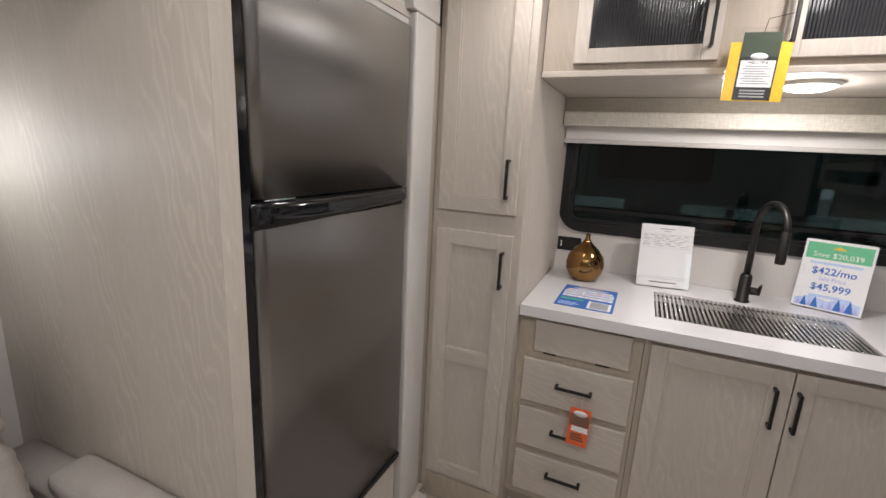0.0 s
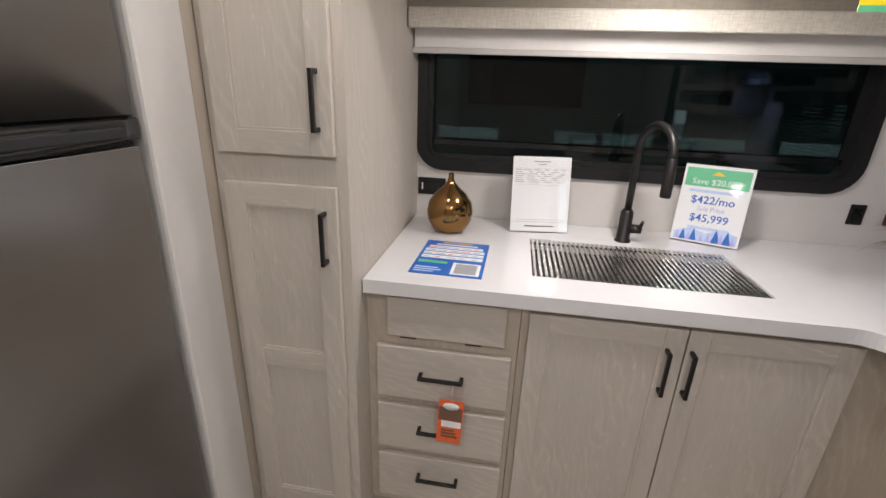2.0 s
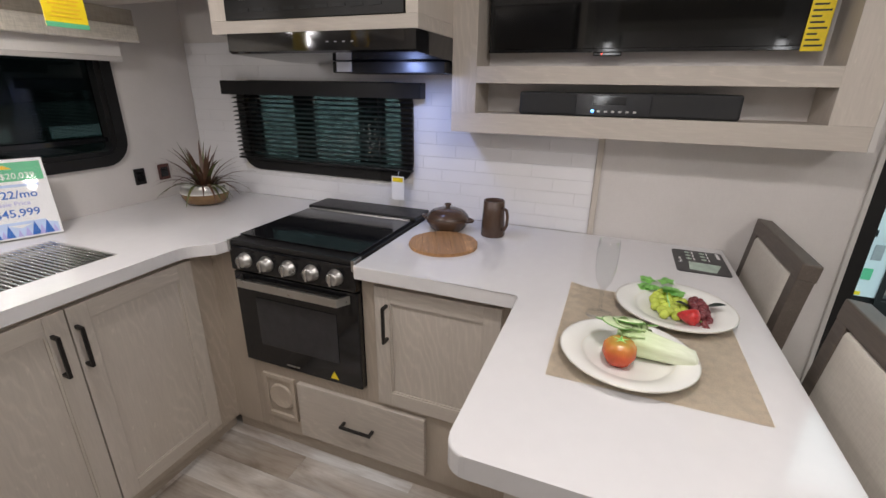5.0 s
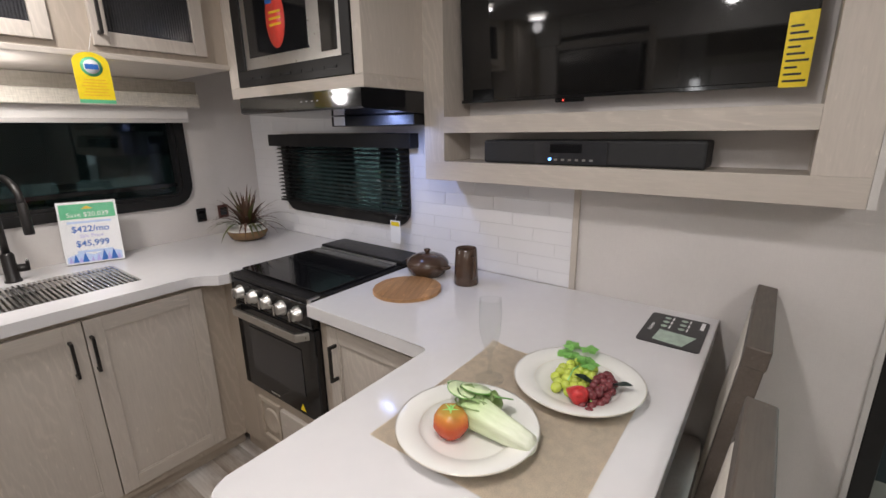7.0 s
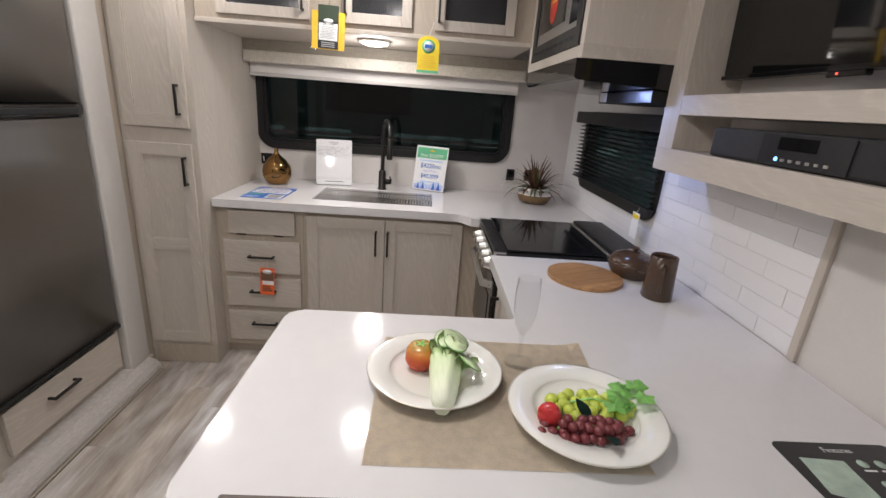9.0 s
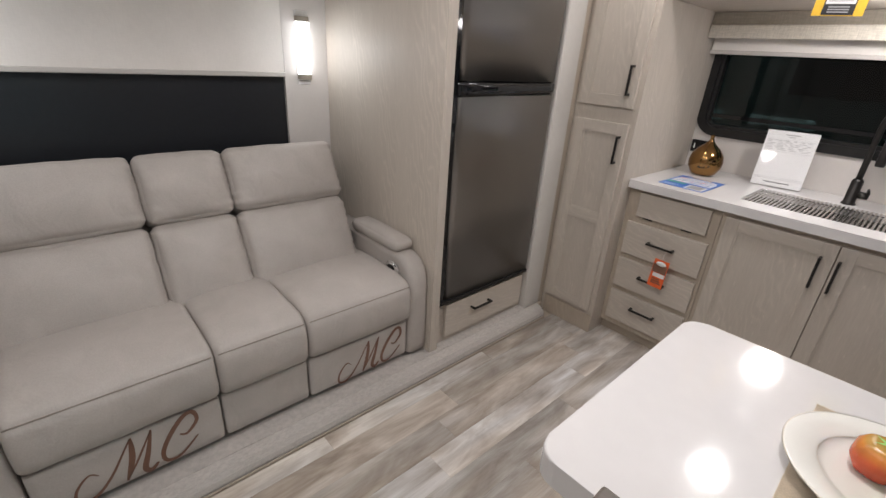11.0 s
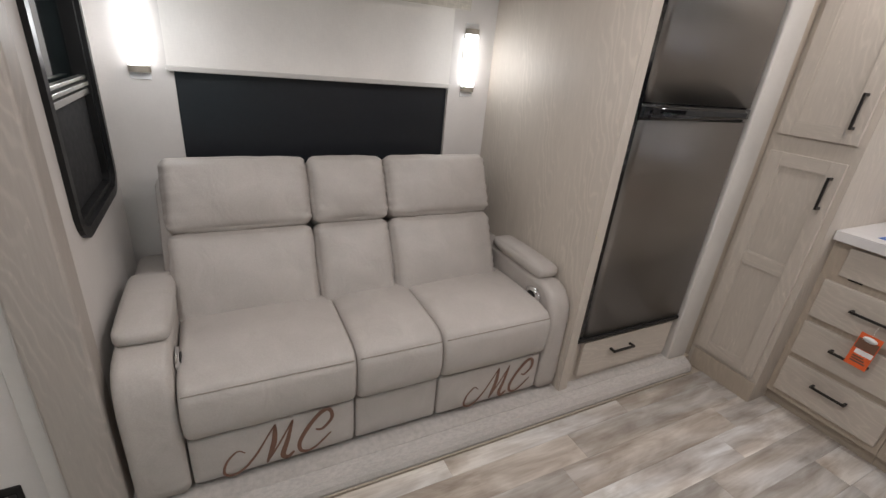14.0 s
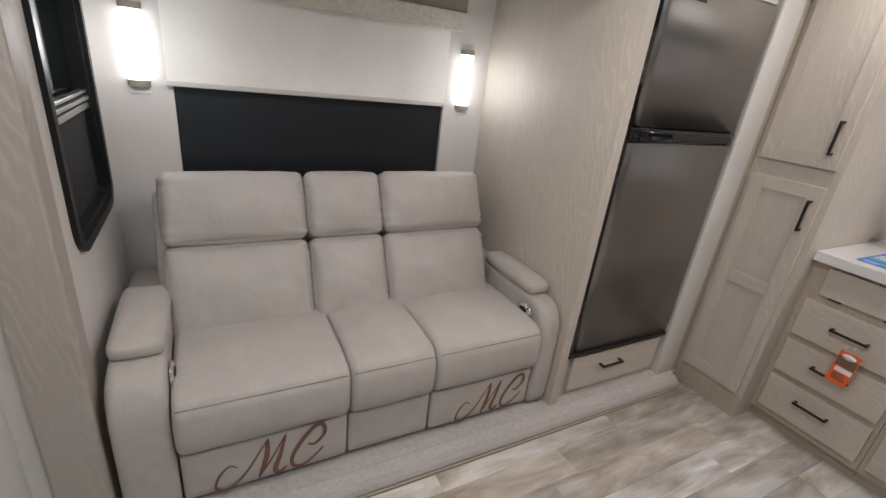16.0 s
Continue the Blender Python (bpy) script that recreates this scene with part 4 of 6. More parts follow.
part("glass_cover", boxes(((0.012, 0.035, 0.922), (W - 0.012, 0.43, 0.928)), bevel=0.002), "black_gloss", ov, "glossy black glass lid, closed")
part("cover_hinge", boxes(((0.02, 0.431, 0.9175), (W - 0.02, 0.445, 0.932)), bevel=0.003), "silver", ov)
part("back_guard", boxes(((0.0, 0.455, 0.9175), (W, 0.60, 0.938)), bevel=0.005), "black", ov)
part("warning_label", plate(bmesh.new(), [(0, 0), (0.035, 0), (0.0175, 0.032)], 0, 0.0006), "ink_yellow", ov, "yellow warning triangle", pose(0.40, -0.0085, 0.428, 90, 0, 0))
part("brand_plate", boxes(((0.20, -0.0092, 0.428), (0.26, -0.0082, 0.434))), "silver", ov)
for s in (0, 1):
    part("corner_bracket", boxes(((0.0 + s * (W - 0.012), -0.018, 0.88), (0.012 + s * (W - 0.012), 0.03, 0.9185)), bevel=0.001), "silver", ov)

# ---- hood and microwave ----
hood = thing("range_hood", pose(1.14, 1.72, 1.545, 0, 0, -90), "black under-cabinet range hood with a work lamp", "range hood")
bm = bmesh.new()
side = [(0.0, 0.006), (0.012, 0.0), (0.30, -0.012), (0.48, -0.012), (0.48, 0.062), (0.0, 0.062)]
l, r = [bm.verts.new((0.0, a, b)) for a, b in side], [bm.verts.new((0.71, a, b)) for a, b in side]
bm.faces.new(l), bm.faces.new(r[::-1])
for i in range(6):
    bm.faces.new((l[i], r[i], r[(i + 1) % 6], l[(i + 1) % 6]))
part("shell", bm, "black_gloss", hood)
part("filter_box", boxes(((0.24, 0.26, -0.052), (0.70, 0.47, -0.0125)), bevel=0.003), "black", hood)
part("rating_label", boxes(((0.26, 0.256, -0.048), (0.325, 0.2595, -0.013))), "paper", hood)
for i in range(4):
    part("button", boxes(((0.40 + i * 0.03, -0.001, 0.03), (0.409 + i * 0.03, 0.001, 0.0325))), "ink_grey", hood)
mc = thing("microwave_cabinet", pose(1.155, 1.80, 1.608, 0, 0, -90), "limed-oak wall cabinet around a built-in microwave", "cabinet")
part("bottom_board", boxes(((0, 0.0, 0), (0.79, 0.46, 0.04)), bevel=0.001), "oak_h", mc)
part("side_panel", boxes(((0, 0, 0.0402), (0.0748, 0.46, CEIL - 1.61)), bevel=0.001), "oak_side", mc)
part("side_panel", boxes(((0.7502, 0, 0.0402), (0.79, 0.46, CEIL - 1.61)), bevel=0.001), "oak_side", mc)
part("top_board", boxes(((0.075, 0.0, 0.42), (0.75, 0.46, CEIL - 1.61))), "oak_h", mc)
mw = thing("microwave", pose(1.155, 1.725, 1.6485, 0, 0, -90), "built-in stainless microwave with black trim kit and round red sticker", "microwave")
part("trim_kit", boxes(((0, -0.006, 0), (0.672, 0.02, 0.06)), ((0, -0.006, 0.06), (0.06, 0.02, 0.378)), ((0.625, -0.006, 0.06), (0.672, 0.02, 0.378)), ((0.06, -0.006, 0.345), (0.625, 0.02, 0.378)), bevel=0.002), "black", mw)
for i in range(9):
    part("vent_slot", boxes(((0.06 + i * 0.062, -0.008, 0.024), (0.105 + i * 0.062, -0.0062, 0.034))), "black_matte", mw)
part("case", boxes(((0.0605, 0.0, 0.0605), (0.6245, 0.35, 0.3445))), "silver", mw)
part("door_glass", boxes(((0.095, -0.002, 0.10), (0.46, -0.0002, 0.31))), "black_gloss", mw)
part("control_panel", boxes(((0.525, -0.002, 0.08), (0.605, -0.0002, 0.33))), "black_gloss", mw)
part("display", boxes(((0.54, -0.003, 0.29), (0.59, -0.0021, 0.31))), "led_blue", mw)
st = part("sticker", lathe(bmesh.new(), [(0, 0.001), (0.075, 0.001), (0.075, 0)], 32, (0, 0, 0), (0.75, 1.3)), "ink_red", mw, "red oval sticker", pose(0.285, -0.0022, 0.215, 90, 0, 0))
for z in (0.02, 0.0, -0.02):
    part("print_line", boxes(((-0.035, z - 0.004, 0.001), (0.035, z + 0.004, 0.0015))), "ink_amber", st)
part("badge", boxes(((-0.05, 0.05, 0.001), (-0.01, 0.075, 0.0016))), "ink_blue", st)

# ---- TV wall ----
TX = 1.445
tvc = thing("tv_cabinet", pose(TX, 1.01, 1.295, 0, 0, -90), "limed-oak TV niche cabinet with a soundbar shelf", "cabinet")
D = EAST - TX - 0.002
H = CEIL - 1.297
part("bottom_board", boxes(((0, 0, 0), (1.23, D, 0.068)), bevel=0.001), "oak_h", tvc)
part("side_panel", boxes(((0, 0, 0.0682), (0.09, D, H)), bevel=0.001), "oak_v", tvc)
part("side_panel", boxes(((1.125, 0, 0.0682), (1.23, D, H)), bevel=0.001), "oak_v", tvc)
part("shelf", boxes(((0.0902, 0, 0.168), (1.1248, D, 0.223)), bevel=0.001), "oak_h", tvc)
part("back_panel", boxes(((0.09, D - 0.012, 0.068), (1.125, D - 0.002, 0.168)), ((0.09, D - 0.012, 0.223), (1.125, D - 0.002, H))), "wall", tvc)
part("edge_trim", boxes(((1.2305, 0, 0), (1.245, D, H))), "trim", tvc)
tv = thing("television", pose(1.54, 0.905, 1.565, 0, 0, -90) @ pose(0, 0, 0, 2.9, 0, 0), "large flat television with glossy black screen in a niche", "television")
part("case", boxes(((0, 0.004, 0), (0.985, 0.045, CEIL - 1.60)), bevel=0.004), "black", tv)
part("screen", boxes(((0.006, 0.0, 0.012), (0.979, 0.0035, CEIL - 1.61))), "screen", tv)
part("bezel", boxes(((0.0, -0.004, 0.0), (0.985, 0.0035, 0.011)), bevel=0.001), "black_gloss", tv)
part("sensor", boxes(((0.36, -0.006, -0.012), (0.45, 0.012, 0.0)), bevel=0.003), "black_gloss", tv)
part("standby_lamp", boxes(((0.385, -0.0075, -0.007), (0.39, -0.0062, -0.003))), "led_red", tv)
part("wall_mount", boxes(((0.35, 0.0455, 0.1), (0.65, 0.07, 0.4))), "black", tv)
et = part("energy_label", boxes(((0.93, -0.0065, -0.004), (0.985, -0.005, 0.16))), "ink_yellow", tv, "yellow paper energy label")
for i in range(9):
    part("print_line", boxes(((0.936, -0.0072, 0.008 + i * 0.015), (0.98 - (i % 3) * 0.01, -0.0066, 0.013 + i * 0.015))), "ink_black", et)
sb = thing("soundbar", pose(1.465, 0.765, 1.3635, 0, 0, -90), "black soundbar radio with a silver-edged control panel", "soundbar")
part("case", boxes(((0, 0, 0), (0.67, 0.12, 0.075)), bevel=0.008), "black_matte", sb)
cpn = part("control_panel", boxes(((0.19, -0.004, 0.004), (0.42, -0.0005, 0.071)), bevel=0.0015), "smoked", sb)
part("display", boxes(((0.245, -0.006, 0.038), (0.345, -0.0042, 0.064))), "black_gloss", cpn)
for i in range(6):
    part("button", boxes(((0.26 + i * 0.022, -0.0058, 0.014), (0.27 + i * 0.022, -0.0042, 0.02))), "silver", cpn)
part("power_lamp", lathe(bmesh.new(), [(0, 0.002), (0.004, 0.001), (0.005, 0)], 16), "led_blue", cpn, "lit blue button", pose(0.245, -0.0042, 0.018, 90, 0, 0))

# ---- blind on the range window ----
vb = thing("venetian_blind", pose(EAST, 2.24, 0, 0, 0, -90), "black venetian blind with flat headrail, slats open", "blind")
part("headrail", boxes(((0.0, -0.06, 1.40), (1.05, -0.003, 1.462)), bevel=0.003), "black", vb)
slat = mesh_of("slat", boxes(((0, -0.0115, -0.0009), (0.96, 0.0115, 0.0009))), "black")
for i in range(14):
    o = new("slat", slat)
    o.parent = vb
    o.matrix_basis = pose(0.045, -0.036, 1.385 - i * 0.0205, 14, 0, 0)
part("bottom_rail", boxes(((0.045, -0.048, 1.098), (1.005, -0.024, 1.108)), bevel=0.003), "black", vb)
for x in (0.2, 0.52, 0.85):
    part("ladder_tape", boxes(((x, -0.0495, 1.10), (x + 0.003, -0.0488, 1.40)), ((x, -0.0235, 1.10), (x + 0.003, -0.0228, 1.40))), "black", vb)
tg = thing("hang_tag", pose(EAST - 0.055, 1.30, 1.05, 0, 0, -90), "small white tag hanging from the blind", "tag")
part("card", boxes(((-0.03, 0, -0.075), (0.03, 0.001, 0.03))), "paper", tg)
part("yellow_band", boxes(((-0.025, -0.0008, 0.005), (0.025, -0.0002, 0.024))), "ink_yellow", tg)
part("cord", tube(bmesh.new(), [(0, 0.0005, 0.028), (0.004, 0.01, 0.06)], 0.0008, 6), "white", tg)

# ---- sconces ----
for y in (-0.730, 0.655):
    sc = thing("wall_sconce", pose(WEST, y, 1.283), "glowing frosted half-round wall sconce with dark end bands", "wall lamp", "sconces beside the sofa window")
    half = [(0.034 * math.cos(a), 0.034 * math.sin(a)) for a in np.linspace(-math.pi / 2, math.pi / 2, 13)]
    part("back_plate", boxes(((0, -0.034, -0.03), (0.006, 0.034, 0.305)), bevel=0.002), "white", sc)
    part("diffuser", plate(bmesh.new(), [(0.006 + a, b) for a, b in half], 0.02, 0.256), "sconce_glow", sc, "bright frosted diffuser")
    for z in (-0.004, 0.2565):
        part("end_band", plate(bmesh.new(), [(0.006 + a * 1.05, b * 1.05) for a, b in half], z, z + 0.0235), "fabric_dark", sc)

# ---- sofa-side blind ----
pv = thing("window_valance", pose(WEST, 0, 0), "fabric-wrapped window valance over the sofa", "valance")
part("fabric_panel", boxes(((0.002, -0.67, 1.69), (0.085, 0.585, SLIDE_CEIL - 0.002))), "fabric_dark", pv)
part("lower_board", boxes(((0.0855, -0.675, 1.63), (0.095, 0.59, 1.71)), ((0.002, -0.675, 1.64), (0.0855, 0.59, 1.69)), bevel=0.003), "fabric_light", pv)
rs = thing("roller_blind", pose(WEST, 0, 0), "off-white roller blind half lowered behind the sofa", "blind")
part("cloth", boxes(((0.03, -0.64, 1.308), (0.033, 0.54, 1.638))), "shade", rs)
part("bottom_bar", boxes(((0.022, -0.645, 1.290), (0.042, 0.545, 1.310)), bevel=0.004), "trim", rs)

# ---- sofa ----
SOFA_SCALE = 0.965
sofa = thing("reclining_sofa", pose(0.43 * (1 - SOFA_SCALE), -0.516 * (1 - SOFA_SCALE), 0.0705) @ Matrix.Diagonal((SOFA_SCALE, SOFA_SCALE, SOFA_SCALE, 1)), "greige faux-leather three-part reclining sofa with padded arms", "sofa")
YS = (-0.688, -0.140, 0.20, 0.718)
SEAT = [(-1.45, 0.24), (-1.15, 0.235), (-0.84, 0.232), (-0.795, 0.236), (-0.778, 0.252), (-0.770, 0.29), (-0.768, 0.34), (-0.772, 0.385), (-0.779, 0.412), (-0.785, 0.4165), (-0.788, 0.425), (-0.802, 0.438),
        (-0.84, 0.448), (-0.90, 0.455), (-1.00, 0.459), (-1.12, 0.455), (-1.25, 0.444), (-1.36, 0.432), (-1.45, 0.42)]
ARM = [(-1.60, 0.012), (-1.2, 0.012), (-0.82, 0.012), (-0.798, 0.02), (-0.79, 0.06), (-0.788, 0.2), (-0.788, 0.32), (-0.79, 0.39), (-0.797, 0.44), (-0.814, 0.482), (-0.842, 0.512), (-0.88, 0.530), (-0.93, 0.536), (-1.1, 0.536), (-1.35, 0.536), (-1.60, 0.53)]
for a, b in zip(YS, YS[1:]):
    wide = b - a > 0.4
    bm = loaf(bmesh.new(), SEAT, a + 0.001, b - 0.001, 0.026, 0.02, 0.003, 26)
    seat = part("seat_cushion", bm, "leather", sofa)
    part("seam", tube(bmesh.new(), [(-0.7835, a + 0.012 + (b - a - 0.024) * k / 16, 0.4175) for k in range(17)], 0.0028, 6), "seam", seat)
    if wide:
        bm = pillow(bmesh.new(), (-0.86, a + 0.004, 0.03), (-0.80, b - 0.004, 0.225), 0.015, (0.004, 0, 0), 6)
        fp = part("footrest_panel", bm, "leather", sofa)
    else:
        part("console_front", pillow(bmesh.new(), (-0.86, a + 0.002, 0.03), (-0.805, b - 0.002, 0.225), 0.012, (0.003, 0, 0), 6), "leather", sofa)
    lean = pose(-1.145, 0, 0.40, 0, -26, 0)
    for z0, z1, nm, th in ((0.0, 0.372, "lumbar_cushion", 0.15), (0.374, 0.652, "head_cushion", 0.17)):
        ya, yb = {YS[0]: -0.705, YS[1]: -0.180, YS[2]: 0.152}[a], {YS[1]: -0.180, YS[2]: 0.152, YS[3]: 0.676}[b]
        bm = pillow(bmesh.new(), (-th, ya + 0.002, z0), (0.0 + (0.015 if z0 else 0), yb - 0.002, z1), 0.035, (0.04, 0.004, 0.008), 30, 0.003, 0.007)
        part(nm, bm, "leather", sofa, m=lean)
part("back_shell", pillow(bmesh.new(), (-0.185, -0.735, -0.1), (-0.13, 0.70, 0.61), 0.03, (0, 0, 0), 6), "leather", sofa, m=pose(-1.145, 0, 0.40, 0, -26, 0))
part("base_frame", boxes(((-1.55, -0.69, 0.03), (-0.87, 0.70, 0.23))), "black", sofa)
for s, y0, y1 in ((-1, -0.842, -0.690), (1, 0.720, 0.834)):
    arm = part("armrest", loaf(bmesh.new(), ARM, y0, y1, 0.028, 0.003, 0.0015), "leather", sofa)
    part("arm_pad", pillow(bmesh.new(), (-1.32, y0 - 0.002 * s, 0.531), (-0.915, y1 - 0.002 * s, 0.592), 0.026, (0.008, 0.003, 0.014), 10), "leather", arm)
    yy = y1 if s < 0 else y0
    part("release_handle", lathe(bmesh.new(), [(0, 0.012), (0.012, 0.012), (0.03, 0.008), (0.034, 0.0)], 24, (0, 0, 0), (1.5, 0.9)), "chrome", arm, "chrome recliner switch", pose(-0.93, yy - s * 0.004, 0.46, 90 * s, 0, 0))
    part("socket", lathe(bmesh.new(), [(0, 0.013), (0.012, 0.0132), (0.018, 0.0125)], 20, (0, 0, 0), (1.5, 0.9)), "black", arm, "", pose(-0.93, yy - s * 0.0045, 0.46, 90 * s, 0, 0))
for x in (-1.5, -0.87):
    for y in (-0.77, 0.77):
        part("foot", boxes(((x - 0.03, y - 0.03, -0.0), (x + 0.03, y + 0.03, 0.0125))), "black", sofa)
def stroke(path, width, n=6):
    """Points of a smooth line through the path, with a width at each."""
    out = []
    p = [Vector(q) for q in path]
    for i in range(len(p) - 1):
        a, b2, c2, d = p[max(i - 1, 0)], p[i], p[i + 1], p[min(i + 2, len(p) - 1)]
        for k in range(n):
            t = k / n
            out.append(0.5 * ((2 * b2) + (c2 - a) * t + (2 * a - 5 * b2 + 4 * c2 - d) * t * t + (3 * b2 - a - 3 * c2 + d) * t ** 3))
    out.append(p[-1])
    m = len(out) - 1
    return [(q, width * (0.35 + 0.65 * math.sin(math.pi * i / m))) for i, q in enumerate(out)]


def ribbon(bm, pts, k, oy, oz):
    last = None
    for i, (q, w) in enumerate(pts):
        d = (pts[min(i + 1, len(pts) - 1)][0] - pts[max(i - 1, 0)][0]).normalized()
        s = Vector((-d.y, d.x)) * w
        pair = [bm.verts.new((0.002, oy + k * (q + f * s).x, oz + k * (q + f * s).y)) for f in (-1, 1)]
        if last:
            bm.faces.new((last[0], pair[0], pair[1], last[1]))
        last = pair


# initials in unit letters: a looped entry stroke and M, then a curled C
SCRIPT = [([(0.17, 0.22), (0.11, 0.26), (0.02, 0.17), (-0.01, 0.05), (0.05, 0.0), (0.15, 0.04), (0.26, 0.17), (0.36, 0.34), (0.43, 0.46)], 0.013),
          ([(0.43, 0.46), (0.41, 0.25), (0.34, 0.03)], 0.024), ([(0.34, 0.03), (0.46, 0.23), (0.58, 0.46)], 0.009), ([(0.58, 0.46), (0.53, 0.25), (0.48, 0.08), (0.52, 0.03), (0.58, 0.08)], 0.024),
          ([(0.78, 0.28), (0.84, 0.26), (0.93, 0.36), (0.91, 0.47), (0.83, 0.46), (0.71, 0.32), (0.63, 0.16), (0.65, 0.05), (0.76, 0.05), (0.92, 0.19)], 0.021)]
for y, k in ((-0.588, 0.385), (0.335, 0.36)):
    bm = bmesh.new()
    for path, w in SCRIPT:
        ribbon(bm, stroke(path, w), k, y, 0.036)
    for f in bmesh.ops.extrude_face_region(bm, geom=bm.faces[:])["geom"]:
        if isinstance(f, bmesh.types.BMVert):
            f.co.x += 0.0012
    part("monogram", bm, "ink_brown", sofa, "brown script initials M C", pose(-0.7985, 0, 0))
    part("clear_film_edge", tube(bmesh.new(), [(-0.797, y - 0.10, 0.226), (-0.795, y + 0.15, 0.228), (-0.797, y + 0.40, 0.226)], 0.003, 6), "acrylic", sofa)

# ---- dinette chairs ----
def chair(m):
    """A dark wooden dining chair; it faces +y, back to -y."""
    ch = thing("dining_chair", m, "dark-stained wooden dining chair with greige upholstered back", "chair", "chairs at the peninsula")
    for x in (-0.20, 0.20):
        for y in (-0.19, 0.20):
            tall = 1.0 if y < 0 else 0.44
            bm = boxes(((x - 0.024, y - 0.022, 0), (x + 0.024, y + 0.022, 0.5 if y < 0 else tall)), bevel=0.003)
            part("leg", bm, "dark_wood", ch)
            if y < 0:
                bm = boxes(((x - 0.024, -0.021, 0), (x + 0.024, 0.021, 0.497)), bevel=0.003)
                part("back_post", bm, "dark_wood", ch, m=pose(0, y, 0.5, 6.5, 0, 0))
    part("seat_frame", boxes(((-0.18, -0.165, 0.39), (0.18, 0.19, 0.44)), bevel=0.003), "dark_wood", ch)
    part("seat", pillow(bmesh.new(), (-0.215, -0.16, 0.441), (0.215, 0.225, 0.51), 0.025, (0, 0, 0.012), 8), "leather", ch)
    part("top_rail", boxes(((-0.226, -0.023, 0.0), (0.226, 0.023, 0.048)), bevel=0.004), "dark_wood", ch, m=pose(0, -0.247, 0.992, 6.5, 0, 0))
    part("backrest", pillow(bmesh.new(), (-0.175, -0.012, 0.0), (0.175, 0.024, 0.43), 0.012, (0, 0.008, 0), 8), "fabric_seat", ch, m=pose(0, -0.197, 0.563, 6.5, 0, 0))
    return ch


c1 = chair(pose(1.392, 0.172, 0))
copy_thing(c1, pose(0.735, 0.158, 0))

# ---- trim and outlets ----
solo("wall_trim", boxes(((EAST - 0.012, 0.470, CT1 + 0.0005), (EAST - 0.0005, 0.492, 1.2945)), bevel=0.002), "oak_v", "narrow wood-grain strip ending the tiles", kind="structure")
solo("wall_end_trim", boxes(((EAST - 0.012, -0.34, 0), (EAST + T + 0.002, -0.325, CEIL)), bevel=0.003), "trim", "pale edge trim of the wall by the door", kind="structure")


def outlet(m, w, h, label, material="black"):
    o = thing("wall_outlet", m, label, "outlet")
    part("cover_plate", boxes(((-w / 2, -0.006, -h / 2), (w / 2, -0.0002, h / 2)), bevel=0.003), material, o)
    part("insert", boxes(((-w * 0.32, -0.008, -h * 0.3), (w * 0.32, -0.0062, h * 0.3)), bevel=0.001), "black_gloss", o)
    return o


a = outlet(pose(-0.312, NORTH, 1.030), 0.115, 0.07, "black double outlet beside the window")
part("switch_lamp", boxes(((-0.042, -0.0086, -0.014), (-0.036, -0.0064, 0.014))), "white", a)
outlet(pose(1.262, NORTH, 1.031), 0.052, 0.075, "small black rocker switch over the worktop")
outlet(pose(1.385, NORTH, 1.035), 0.06, 0.075, "dark brown outlet behind the plant", "plum")
o = outlet(pose(-0.80, -1.115, 0.195, 0, 0, 90), 0.07, 0.115, "black outlet low on the wall by the slide-out")
part("slot", boxes(((-0.004, -0.0095, 0.01), (0.004, -0.0082, 0.03))), "silver", o)

# ---- entry door and outside ----
FR = thing("door_frame", pose(EAST, 0, 0), "black aluminium entry door frame", "door frame", kind="structure")
part("jamb", boxes(((-0.006, -0.385, 0.0), (0.09, -0.3405, 1.965)), bevel=0.003), "black", FR)
part("jamb", boxes(((-0.006, -1.059, 0.0), (0.09, -1.015, 1.965)), bevel=0.003), "black", FR)
part("head", boxes(((-0.006, -1.014, 1.925), (0.09, -0.386, 1.965)), bevel=0.003), "black", FR)
part("threshold", boxes(((-0.006, -1.014, 0.0), (0.09, -0.386, 0.012)), bevel=0.003), "silver", FR)
st = thing("entry_step", pose(1.72, -0.70, -0.30), "folding aluminium entry step below the door", "step")
part("tread", boxes(((0, -0.30, 0.0), (0.26, 0.30, 0.03)), bevel=0.005), "silver", st)
for y in (-0.29, 0.27):
    part("bracket", boxes(((-0.035, y, -0.0), (0.0, y + 0.02, 0.24)), ((0.0, y, -0.6), (0.03, y + 0.02, 0.0))), "black", st)
solo("ground", boxes(((-40, -40, -0.95), (40, 40, -0.9))), "hall_floor", "brown showroom floor outside", kind="structure")
trailer = thing("parked_trailer", pose(0, 4.5, -0.9), "neighbouring trailer with pale stripe, its dimness put into a near-black body colour", "trailer")
part("body", boxes(((-4, 0, 0.5), (4, 2.2, 3.2)), bevel=0.05), "hall_dimmed", trailer)
for a, b in ((-1.6, -0.85), (-0.62, -0.13), (0.32, 0.65), (0.70, 1.08), (1.2, 1.75), (2.0, 2.8)):
    part("stripe", boxes(((a, -0.012, 1.925), (b, -0.002, 2.015))), "hall_stripe", trailer)
for x in (-2.2, -0.4, 1.5, 2.9):
    part("window", boxes(((x, -0.02, 2.2), (x + 0.9, -0.002, 2.75)), bevel=0.004), "night", trailer)
for x in (-1.5, 1.5):
    part("wheel", lathe(bmesh.new(), [(0, 0.02), (0.2, 0.02), (0.22, 0.05), (0.35, 0.05), (0.36, -0.05), (0, -0.05)], 24), "black", trailer, "", pose(x, 0.10, 0.36, 90, 0, 0))
    part("axle", boxes(((x - 0.05, 0.15, 0.3), (x + 0.05, 2.0, 0.5))), "black", trailer)
trailer2 = thing("parked_trailer", pose(3.9, -0.13, -0.9), "pale neighbouring trailer with an open doorway and grab handle", "trailer")
